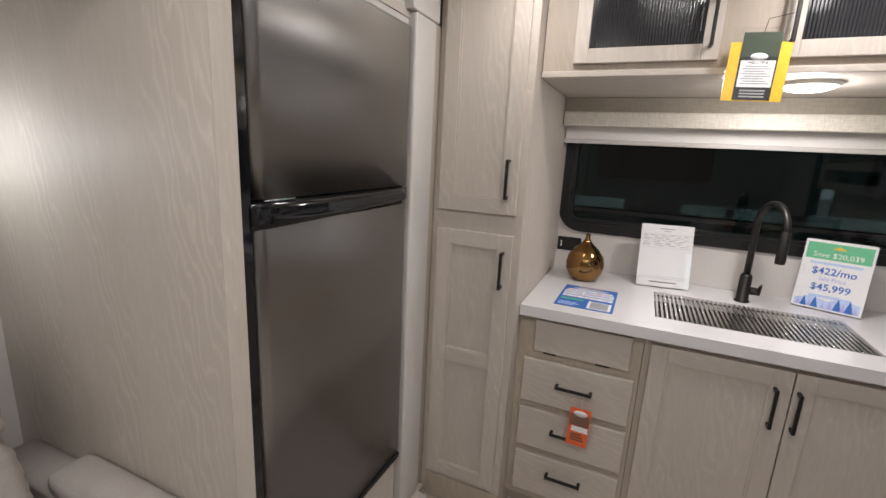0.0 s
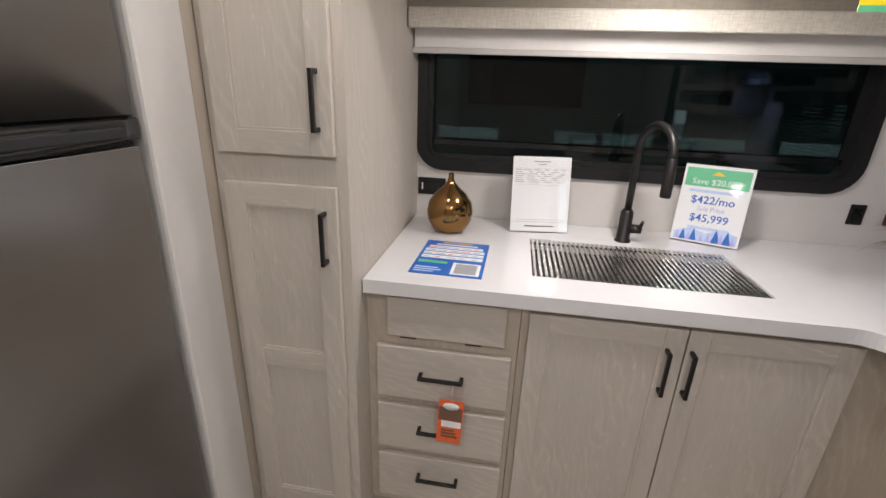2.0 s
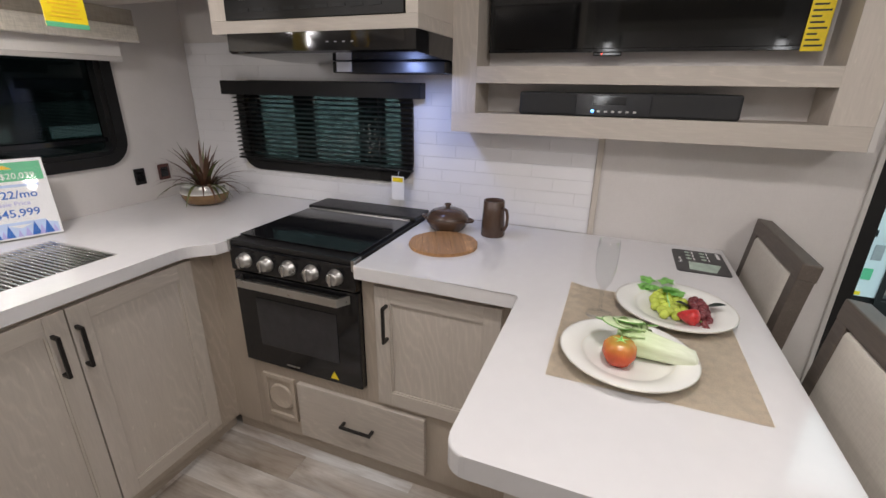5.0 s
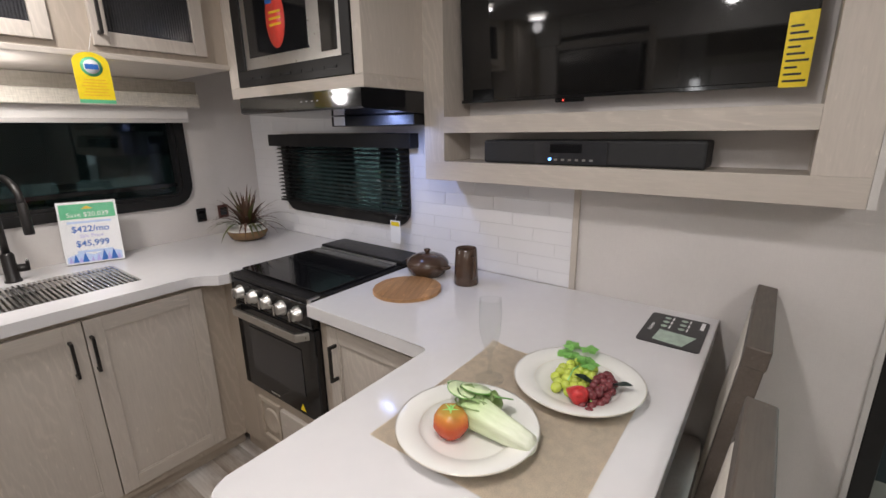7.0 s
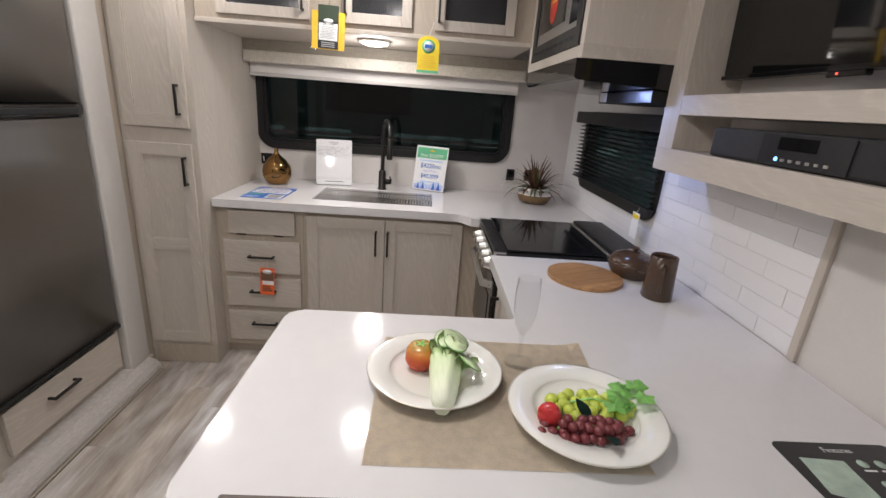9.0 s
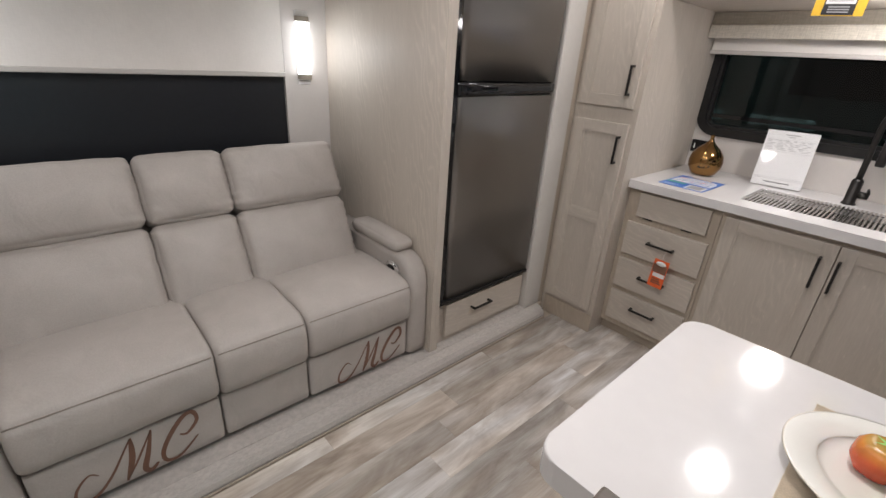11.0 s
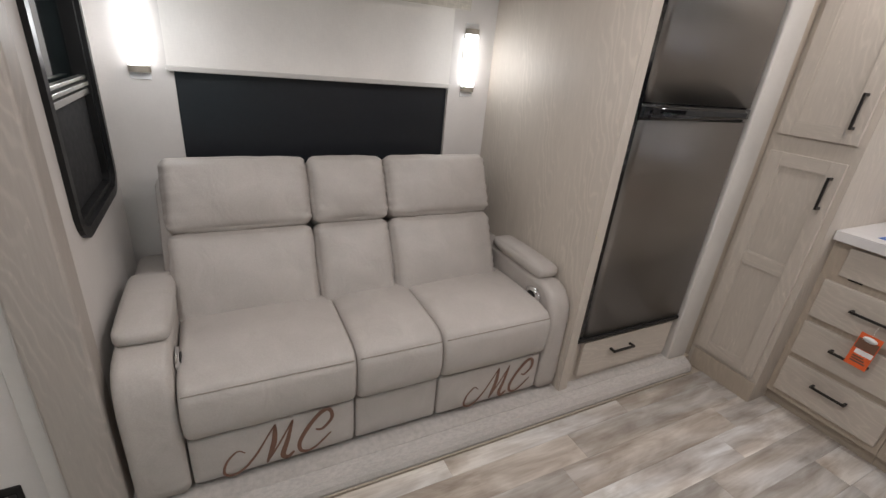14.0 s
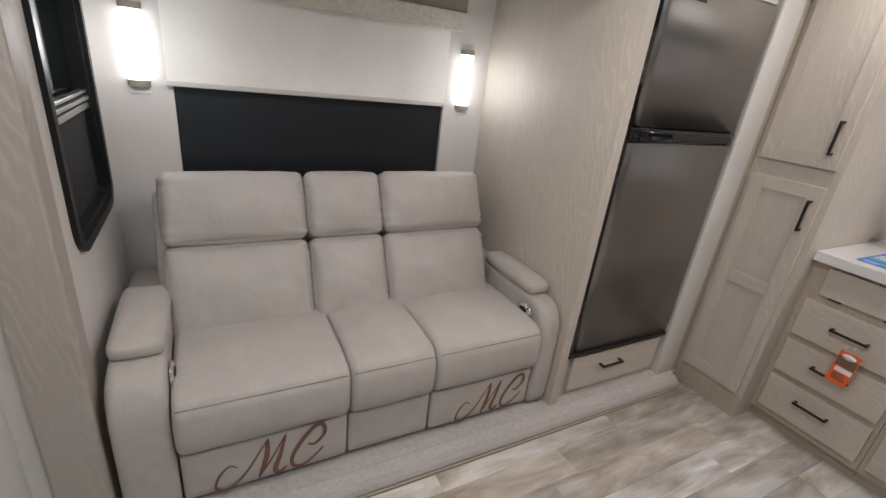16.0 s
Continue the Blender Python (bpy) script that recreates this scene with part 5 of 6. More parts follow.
part("side_wall", boxes(((0, -1.43, 0.88), (0.08, 7.0, 3.6))), "hall_pale", trailer2)
part("side_wall", boxes(((0, -4.0, 0.88), (0.08, -2.15, 3.6)), ((0, -2.15, 2.85), (0.08, -1.43, 3.6))), "hall_pale", trailer2)
part("skirt", boxes(((0.02, -4.0, 0.0), (0.1, 7.0, 0.879))), "black", trailer2)
part("inner_floor", boxes(((0.081, -3.5, 0.80), (2.4, 2.0, 0.86))), "hall_floor", trailer2)
# black wall: the darkness inside the doorway is put into its colour
part("inner_wall", boxes(((2.3, -3.5, 0.861), (2.36, 2.0, 3.4))), "black", trailer2)
part("inner_window", boxes(((2.285, -3.1, 1.9), (2.299, -1.9, 2.6))), "leaf_pale", trailer2)
for lo, hi in (((-0.01, -1.47, 0.86), (0.09, -1.4305, 2.85)), ((-0.01, -2.15, 0.86), (0.09, -2.11, 2.85)), ((-0.01, -2.15, 0.82), (0.09, -1.4305, 0.8595))):
    part("door_jamb", boxes((lo, hi)), "black", trailer2)
part("grab_handle", tube(bmesh.new(), [(0.0, -1.40, 1.35), (-0.08, -1.42, 1.36), (-0.10, -1.46, 1.42), (-0.10, -1.46, 1.75), (-0.08, -1.42, 1.81), (0.0, -1.40, 1.82)], 0.02, 10), "black", trailer2)
for y, z, w, h, mt in ((-1.31, 1.36, 0.05, 0.05, "black"), (-1.28, 1.27, 0.08, 0.05, "ink_black"), (-1.38, 1.18, 0.06, 0.12, "ink_grey"), (-1.36, 1.02, 0.06, 0.09, "ink_green"), (-1.33, 0.89, 0.08, 0.03, "ink_yellow")):
    part("wall_label", boxes(((-0.006, y, z), (-0.0005, y + w, z + h)), bevel=0.001), mt, trailer2)
for y, w in ((2.1, 0.35), (2.75, 0.3), (3.6, 0.25), (4.3, 0.6)):
    part("window", boxes(((-0.015, y, 1.2), (-0.002, y + w, 2.5)), bevel=0.003), "night", trailer2)


# ---- things on the worktop ----
vase = solo("vase", lathe(bmesh.new(), [(0, 0), (0.045, 0), (0.064, 0.012), (0.081, 0.045), (0.085, 0.078), (0.078, 0.112), (0.055, 0.145), (0.028, 0.168), (0.014, 0.185), (0.010, 0.20), (0.0105, 0.213), (0.007, 0.216), (0.006, 0.20), (0, 0.19)], 48),
            "gold", "round bronze-gold bottle vase with a short neck", "vase", m=pose(-0.205, 2.295, CT1))


def stand_sign(m, w, h, label, lean=12):
    """A clear acrylic easel with a printed sheet behind its front."""
    s = thing("sign_holder", m @ pose(0, 0, 0.0), label, "sign")
    front = part("acrylic_front", boxes(((-w / 2 - 0.004, -0.0015, 0.0), (w / 2 + 0.004, -0.0003, h + 0.006))), "acrylic", s, m=pose(0, 0, 0.001, -lean, 0, 0))
    sheet = part("sheet", boxes(((-w / 2, 0.0, 0.004), (w / 2, 0.001, h + 0.002))), "paper", s, m=pose(0, 0, 0.001, -lean, 0, 0))
    part("foot", boxes(((-w / 2, 0, 0.0), (w / 2, 0.07, 0.002))), "acrylic", s)
    return s, sheet


def print_line(sheet, x, z, w, h, material, depth=0.0004):
    return part("print_line", boxes(((x, -0.0002 - depth, z), (x + w, -0.0001, z + h))), material, sheet)


rng = random.Random(7)
s1, sh = stand_sign(pose(0.128, 2.352, CT1, 0, 0, 9), 0.216, 0.28, "white printed form in a clear acrylic stand")
print_line(sh, -0.03, 0.262, 0.06, 0.004, "ink_grey")
print_line(sh, -0.015, 0.252, 0.03, 0.003, "ink_grey")
for i in range(7):
    z = 0.232 - i * 0.0075
    x = -0.098
    while x < 0.08:
        w = rng.uniform(0.012, 0.04)
        print_line(sh, x, z, min(w, 0.098 - x), 0.0022, "ink_grey")
        x += w + rng.uniform(0.006, 0.03)
print_line(sh, -0.1, 0.238, 0.2, 0.0008, "ink_grey")
print_line(sh, -0.1, 0.178, 0.2, 0.0008, "ink_grey")
print_line(sh, -0.1, 0.048, 0.2, 0.0012, "ink_grey")
print_line(sh, -0.1, 0.040, 0.2, 0.0012, "ink_grey")
print_line(sh, -0.055, 0.022, 0.11, 0.004, "ink_black")

s2, sh = stand_sign(pose(0.716, 2.368, CT1, 0, 0, -22), 0.216, 0.28, "white sale-price sign with green band in an acrylic stand")
print_line(sh, -0.100, 0.205, 0.2, 0.066, "ink_green", 0.0002)
bm = bmesh.new()
plate(bm, [(-0.022, 0), (0.022, 0), (0.0, 0.014)], 0, 0.0005)
part("emblem", bm, "ink_amber", sh, "small gold roof emblem", pose(0, -0.0005, 0.248, 90, 0, 0))
text_part("Save $20,039", 0.029, "ink_white", sh, pose(0, -0.0004, 0.214, 90, 0, 0))
print_line(sh, -0.08, 0.185, 0.16, 0.009, "ink_sky")
text_part("$422/mo", 0.038, "ink_blue", sh, pose(0, -0.0004, 0.146, 90, 0, 0), bold=0.0005)
text_part("Sale Price", 0.022, "ink_lilac", sh, pose(0, -0.0004, 0.120, 90, 0, 0))
text_part("$45,999", 0.038, "ink_blue", sh, pose(0, -0.0004, 0.081, 90, 0, 0), bold=0.0005)
print_line(sh, -0.06, 0.052, 0.13, 0.010, "ink_sky")
part("hill", plate(bmesh.new(), [(-0.1, 0.01), (0.1, 0.01), (0.1, 0.045), (0.05, 0.06), (0.0, 0.04), (-0.05, 0.055), (-0.1, 0.035)], 0, 0.0002), "ink_sky", sh, "", pose(0, -0.0002, 0, 90, 0, 0))
for x, h in ((-0.088, 0.03), (-0.07, 0.04), (-0.052, 0.028), (-0.036, 0.045), (-0.01, 0.026), (0.012, 0.034), (0.035, 0.05), (0.052, 0.036), (0.07, 0.05), (0.088, 0.03)):
    part("tree_print", plate(bmesh.new(), [(x - h * 0.28, 0.010), (x + h * 0.28, 0.010), (x, 0.010 + h)], 0, 0.0003), "ink_lilac" if h < 0.04 else "ink_blue", sh, "", pose(0, -0.0004, 0, 90, 0, 0))

fly = thing("flyer", pose(-0.153, 2.013, CT1, 0, 0, -1), "blue and white printed flyer lying on the worktop", "flyer")
sheet = part("sheet", boxes(((-0.107, -0.148, 0.0003), (0.107, 0.148, 0.0012))), "ink_blue", fly)
for x, y, w, h, mt in ((-0.09, 0.075, 0.18, 0.022, "ink_white"), (-0.097, 0.045, 0.194, 0.022, "ink_white"), (-0.097, 0.015, 0.194, 0.022, "ink_white"), (-0.097, -0.018, 0.194, 0.024, "ink_white"), (-0.097, -0.06, 0.09, 0.02, "ink_green"),
                       (0.012, -0.135, 0.085, 0.09, "ink_white"), (-0.05, 0.128, 0.1, 0.008, "ink_amber"), (-0.07, 0.108, 0.14, 0.009, "ink_white"), (-0.097, -0.10, 0.07, 0.007, "ink_sky"), (-0.097, -0.115, 0.08, 0.007, "ink_sky"), (-0.097, -0.13, 0.06, 0.007, "ink_sky")):
    part("print_line", boxes(((x, y, 0.0012), (x + w, y + h, 0.0015))), mt, sheet)
for i in range(4):
    for j in range(5):
        part("print_line", boxes(((-0.092 + j * 0.038, 0.082 - i * 0.031, 0.0015), (-0.092 + j * 0.038 + rng.uniform(0.015, 0.034), 0.087 - i * 0.031, 0.0018))), "ink_red" if (i + j) % 4 == 0 else "ink_grey", sheet)
part("code_patch", boxes(((0.022, -0.127, 0.0015), (0.087, -0.052, 0.0018))), "ink_grey", sheet, "plain grey printed square")

# potted plant: a glazed bowl with many arching blades
plant = thing("potted_plant", pose(1.372, 2.225, CT1), "spiky bronze-green artificial plant in a glazed two-tone bowl", "plant")
part("pot", lathe(bmesh.new(), [(0, 0), (0.06, 0), (0.09, 0.012), (0.103, 0.04), (0.104, 0.055)], 40), "pot_brown", plant, "brown glazed bowl")
part("pot_rim", lathe(bmesh.new(), [(0.1045, 0.055), (0.104, 0.07), (0.098, 0.09), (0.092, 0.096), (0.088, 0.09), (0.088, 0.07), (0, 0.07)], 40), "china", plant, "cream glazed rim")
part("gold_band", lathe(bmesh.new(), [(0.1052, 0.062), (0.1062, 0.07), (0.1025, 0.086), (0.100, 0.09)], 40), "silver", plant)
rng = random.Random(3)
for i in range(64):
    a, tilt, ln = rng.uniform(0, 2 * math.pi), rng.uniform(0.2, 1.45), rng.uniform(0.15, 0.25)
    w = rng.uniform(0.006, 0.0125)
    r0 = rng.uniform(0.0, 0.035)
    bm = bmesh.new()
    rows = []
    n = 6
    for k in range(n + 1):
        s = k / n
        ang = tilt * (0.55 + 0.75 * s)
        out_r = r0 + ln * s * math.sin(ang)
        z = 0.07 + ln * s * math.cos(ang) * 0.95
        wd = w * (1 - s ** 1.6) + 0.0004
        rows.append([bm.verts.new((out_r, wd, z)), bm.verts.new((out_r - 0.003 * (1 - s), 0, z - 0.003 * (1 - s))), bm.verts.new((out_r, -wd, z))])
    for p, q in zip(rows, rows[1:]):
        for j in (0, 1):
            bm.faces.new((p[j], p[j + 1], q[j + 1], q[j])).smooth = True
    part("leaf", bm, "leaf_bronze" if rng.random() < 0.78 else "leaf_green", plant, m=pose(0, 0, 0, 0, 0, math.degrees(a)))

board = thing("cutting_board", pose(1.268, 0.965, CT1, 0, 0, 25), "round striped acacia cutting board", "cutting board")
for i in range(5):
    lo, hi = -0.125 + i * 0.05, -0.125 + (i + 1) * 0.05
    ys = np.linspace(lo, hi, 7)
    half = [math.sqrt(max(0.125 ** 2 - y * y, 1e-6)) for y in ys]
    part("stave", plate(bmesh.new(), [(h, y) for h, y in zip(half, ys)] + [(-h, y) for h, y in zip(half[::-1], ys[::-1])], 0.0, 0.012, 0.0015), "acacia", board)

pot = thing("casserole", pose(1.455, 1.02, CT1), "small brown glazed stoneware casserole with lid", "casserole")
part("bowl", lathe(bmesh.new(), [(0, 0), (0.06, 0), (0.07, 0.008), (0.084, 0.035), (0.086, 0.05), (0.082, 0.054), (0, 0.052)], 40), "clay", pot)
lid = part("lid", lathe(bmesh.new(), [(0.083, 0.054), (0.081, 0.06), (0.065, 0.076), (0.035, 0.087), (0.012, 0.09), (0, 0.091)], 40), "clay", pot)
part("knob", lathe(bmesh.new(), [(0.008, 0.088), (0.008, 0.094), (0.014, 0.10), (0.013, 0.106), (0, 0.109)], 20), "clay", lid)
for s in (-1, 1):
    part("ear", tube(bmesh.new(), [(0.02 * math.cos(b), s * (0.082 + 0.024 * math.sin(b)), 0.045) for b in np.linspace(0, math.pi, 9)], 0.006, 8), "clay", pot)
mug = thing("pitcher", pose(1.455, 0.832, CT1, 0, 0, -41), "tall brown glazed stoneware mug with a side handle", "mug")
part("cup", lathe(bmesh.new(), [(0, 0), (0.045, 0), (0.047, 0.004), (0.043, 0.07), (0.040, 0.137), (0.037, 0.139), (0.036, 0.13), (0.039, 0.01), (0, 0.008)], 40), "clay", mug)
part("handle", tube(bmesh.new(), [(0.012, -0.038, 0.115), (0.014, -0.062, 0.112), (0.016, -0.068, 0.09), (0.016, -0.066, 0.055), (0.014, -0.055, 0.035), (0.012, -0.040, 0.03)], 0.006, 8), "clay", mug)

# ---- place setting ----
mt = bmesh.new()
nx, ny = 16, 12
grid = [[mt.verts.new((0.632 + 0.462 * i / nx, 0.105 + 0.39 * j / ny, CT1 + 0.0015 + (0.010 * max(0, i / nx - 0.9) * 10 * max(0, j / ny - 0.88) * 8) + 0.0004 * math.sin(i * 2.1 + j))) for j in range(ny + 1)] for i in range(nx + 1)]
for i in range(nx):
    for j in range(ny):
        mt.faces.new((grid[i][j], grid[i + 1][j], grid[i + 1][j + 1], grid[i][j + 1]))
bmesh.ops.solidify(mt, geom=mt.faces[:], thickness=0.0012)
solo("placemat", mt, "linen", "beige woven linen placemat with one curled corner", "placemat")


def dinner_plate(m, label, k=0.96):
    p = thing("dinner_plate", m @ Matrix.Diagonal((k, k, 1, 1)), label, "plate", "dinner plates")
    part("dish", lathe(bmesh.new(), [(0, 0.0), (0.075, 0.0), (0.08, 0.003), (0.1, 0.012), (0.146, 0.021), (0.147, 0.0235), (0.144, 0.0245), (0.10, 0.0165), (0.096, 0.0125), (0.085, 0.007), (0, 0.0055)], 64), "china", p)
    part("gilt_rim", lathe(bmesh.new(), [(0.1472, 0.0225), (0.1477, 0.0238), (0.1462, 0.0248), (0.1452, 0.0248)], 64), "gilt", p, "thin silver rim line")
    part("gilt_ring", lathe(bmesh.new(), [(0.0995, 0.0166), (0.0988, 0.0164), (0.0982, 0.016)], 64), "gilt", p, "fine silver ring")
    return p


dinner_plate(pose(0.745, 0.345, CT1 + 0.003), "white china plate holding a tomato and sliced vegetable", 0.93)
dinner_plate(pose(1.02, 0.232, CT1 + 0.003), "white china plate holding grapes and a strawberry")
PZ = CT1 + 0.003 + 0.006
tom = thing("tomato", pose(0.716, 0.362, PZ) @ Matrix.Diagonal((0.83, 0.83, 0.83, 1)), "ripe red and orange tomato on a plate", "tomato")
bm = lathe(bmesh.new(), [(0, 0.001), (0.015, 0.0), (0.03, 0.008), (0.040, 0.028), (0.038, 0.05), (0.028, 0.064), (0.012, 0.068), (0.0, 0.063)], 40)
for v in bm.verts:
    k = math.atan2(v.co.y, v.co.x)
    v.co.xy *= 1 + 0.03 * math.cos(5 * k)
part("fruit", bm, "tomato", tom, smooth=True)
bm = bmesh.new()
for i in range(5):
    a = 2 * math.pi * i / 5
    c, s = math.cos(a), math.sin(a)
    q = [bm.verts.new(v) for v in ((0.004 * -s, 0.004 * c, 0.067), (0.004 * s, -0.004 * c, 0.067), (0.022 * c, 0.022 * s, 0.069))]
    bm.faces.new(q)
tube(bm, [(0, 0, 0.064), (0.002, 0, 0.076)], 0.0025, 8)
part("calyx", bm, "leaf_fresh", tom)

# pale leafy vegetable laid across the plate, with cucumber slices behind it
veg = thing("cabbage", pose(0.764, 0.312, PZ + 0.003, 0, 0, -4) @ Matrix.Diagonal((1.05, 0.93, 1.1, 1)), "pale green bok choy head with ruffled leaf tips on a plate", "vegetable")
bm = bmesh.new()
prof = [(-0.108, 0.011), (-0.100, 0.019), (-0.07, 0.023), (-0.03, 0.027), (0.015, 0.032), (0.045, 0.032), (0.062, 0.020)]
rings = []
for y, r in prof:
    rings.append([bm.verts.new((r * (1 + 0.09 * math.cos(5 * b + y * 9)) * math.cos(b), y, r * 0.8 + r * 0.8 * (1 + 0.09 * math.cos(5 * b + y * 9)) * math.sin(b))) for b in np.linspace(0, 2 * math.pi, 28, endpoint=False)])
for p, q in zip(rings, rings[1:]):
    for j in range(28):
        bm.faces.new((p[j], p[(j + 1) % 28], q[(j + 1) % 28], q[j])).smooth = True
bm.faces.new(rings[0][::-1]), bm.faces.new(rings[-1])
part("stalk", bm, "celery", veg)


def ruffled_leaf(length, width, lift, seed):
    """A thin curved leaf along +y with a wavy edge."""
    bm = bmesh.new()
    rows = []
    for i in range(9):
        s = i / 8
        w = width * (0.45 + 0.75 * s) * math.sqrt(max(1 - s ** 4, 0.02))
        row = []
        for j in range(9):
            u = j / 4 - 1
            edge = abs(u) ** 2 * s
            row.append(bm.verts.new((u * w, length * s + 0.004 * edge * math.sin(9 * s + seed), lift * s * s + 0.012 * u * u + 0.005 * edge * math.sin(14 * s + 5 * u + seed))))
        rows.append(row)
    for p, q in zip(rows, rows[1:]):
        for j in range(8):
            bm.faces.new((p[j], p[j + 1], q[j + 1], q[j])).smooth = True
    bmesh.ops.solidify(bm, geom=bm.faces[:], thickness=0.0014)
    return bm


for i, (x, y, z, rx, rz, w) in enumerate(((-0.012, 0.004, 0.038, 0, 6, 0.022), (0.010, 0.0, 0.044, -4, -8, 0.026), (0.026, -0.008, 0.026, -6, -22, 0.026), (-0.002, 0.012, 0.047, 4, 2, 0.02))):
    part("leaf", ruffled_leaf(0.056, w, 0.004, i * 1.7), "celery_leaf" if i in (0, 3) else "celery", veg, m=pose(x, y, z, rx, 0, rz))
for i, (x, y, z, rx, ry) in enumerate(((0.766, 0.372, 0.066, 6, 4), (0.784, 0.350, 0.068, 0, 14), (0.812, 0.318, 0.046, -4, 34), (0.790, 0.386, 0.058, 10, 18))):
    cs = thing("cucumber_slice", pose(x, y, PZ + z, rx, ry, 12 * i - 10), "round pale cucumber slice with green skin leaning on the bok choy", "cucumber", "cucumber slices")
    part("flesh", lathe(bmesh.new(), [(0, 0.0015), (0.023, 0.0015), (0.0235, 0), (0.023, -0.0015), (0, -0.0015)], 28, (0, 0, 0), (1.0, 1.3)), "cucumber", cs)
    part("skin", lathe(bmesh.new(), [(0.0236, 0.0014), (0.0246, 0.001), (0.0246, -0.001), (0.0236, -0.0014)], 28, (0, 0, 0), (1.0, 1.3)), "skin_green", cs)

# grapes: two bunches of berries
def bunch(name, centre, size, count, radius, material, label, seed):
    g = thing(name, pose(*centre), label, "grapes")
    r = random.Random(seed)
    ball = bmesh.new()
    bmesh.ops.create_uvsphere(ball, u_segments=14, v_segments=9, radius=radius)
    me = mesh_of("grape", ball, material, True)
    placed = []
    tries = 0
    while len(placed) < count and tries < 6000:
        tries += 1
        u, v = r.uniform(-1, 1), r.uniform(-1, 1)
        if u * u + v * v > 1:
            continue
        layer = 0 if len(placed) < count * 0.6 else 1
        q = Vector((size[0] * u * (1 - 0.35 * layer), size[1] * v * (1 - 0.35 * layer), radius * (1 + 1.45 * layer)))
        if all((q - o).length > radius * 1.45 for o in placed):
            placed.append(q)
            b = new("grape", me)
            b.parent = g
            b.matrix_basis = Matrix.Translation(q) @ pose(0, 0, 0, r.uniform(0, 90), r.uniform(0, 90), 0) @ Matrix.Diagonal((1, 1, r.uniform(1.0, 1.2), 1))
    stem = [(-size[0] * 0.6, 0, radius * 1.4), (0, 0.004, radius * 2.2), (size[0] * 0.6, 0, radius * 1.5)]
    part("stem", tube(bmesh.new(), stem, 0.002, 6), "leaf_fresh", g)
    return g


bunch("green_grapes", (1.035, 0.245, PZ), (0.080, 0.036), 60, 0.0115, "grape_green", "bunch of pale green grapes on a china plate", 5)
bunch("red_grapes", (1.005, 0.180, PZ), (0.085, 0.024), 50, 0.009, "grape_red", "bunch of small dark red grapes on a china plate", 6)
sb2 = thing("strawberry", pose(0.958, 0.232, PZ + 0.020, 0, -82, 65) @ Matrix.Diagonal((0.9, 0.9, 0.9, 1)), "large red strawberry beside the grapes", "strawberry")
part("fruit", lathe(bmesh.new(), [(0, 0), (0.005, 0.001), (0.011, 0.010), (0.018, 0.024), (0.023, 0.038), (0.022, 0.047), (0.012, 0.053), (0, 0.054)], 28), "berry", sb2, smooth=True)
rng = random.Random(2)
sprig = thing("grape_leaves", pose(1.105, 0.262, PZ), "bright green artificial vine leaves on the plate", "leaf")
for i in range(7):
    bm = bmesh.new()
    pts = [((0.024 + 0.004 * math.cos(5 * b) + 0.0015 * math.cos(15 * b)) * math.sin(b), 0.022 - (0.026 + 0.004 * math.cos(5 * b) + 0.0015 * math.cos(15 * b)) * math.cos(b)) for b in np.linspace(0, 2 * math.pi, 30, endpoint=False)]
    mid = bm.verts.new((0, 0.02, 0.006))
    vs = [bm.verts.new((x, y, 0.003 * math.sin(x * 160 + y * 60))) for x, y in pts]
    for p, q in zip(vs, vs[1:] + vs[:1]):
        bm.faces.new((mid, p, q))
    bmesh.ops.solidify(bm, geom=bm.faces[:], thickness=0.0008)
    part("leaf", bm, "leaf_fresh", sprig, m=pose(rng.uniform(-0.05, 0.02), rng.uniform(-0.05, 0.03), 0.016 + 0.003 * i, rng.uniform(-2, 14), rng.uniform(-10, 10), rng.uniform(-120, 60)) @ Matrix.Diagonal((0.85, 0.75, 0.6, 1)))
for x, y, rz in ((1.015, 0.195, 20), (1.035, 0.160, 170)):
    d = thing("dark_leaf", pose(x, y, PZ + 0.018, 20, 0, rz), "single dark green leaf among the grapes", "leaf")
    bm = bmesh.new()
    for k in range(8):
        s = k / 7
        w = 0.012 * math.sin(math.pi * min(s * 0.9 + 0.08, 1))
        bm.verts.new((-w, 0.045 * s, 0.004 * math.sin(3 * s))), bm.verts.new((w, 0.045 * s, 0.004 * math.sin(3 * s)))
    bm.verts.ensure_lookup_table()
    for k in range(7):
        bm.faces.new((bm.verts[2 * k], bm.verts[2 * k + 1], bm.verts[2 * k + 3], bm.verts[2 * k + 2]))
    bmesh.ops.solidify(bm, geom=bm.faces[:], thickness=0.0008)
    part("blade", bm, "leaf_teal", d)

gl = thing("champagne_flute", pose(0.932, 0.409, CT1 + 0.003), "empty clear champagne flute", "glass")
part("foot", lathe(bmesh.new(), [(0, 0), (0.033, 0), (0.033, 0.0015), (0.012, 0.005), (0.0045, 0.012), (0.004, 0.05), (0.006, 0.062), (0.0045, 0.07), (0, 0.071)], 36), "glass", gl)
part("bowl", lathe(bmesh.new(), [(0, 0.071), (0.008, 0.073), (0.018, 0.092), (0.0245, 0.125), (0.026, 0.165), (0.0245, 0.20), (0.0237, 0.20), (0.0250, 0.165), (0.0235, 0.125), (0.017, 0.094), (0.007, 0.078), (0, 0.077)], 36), "glass", gl)

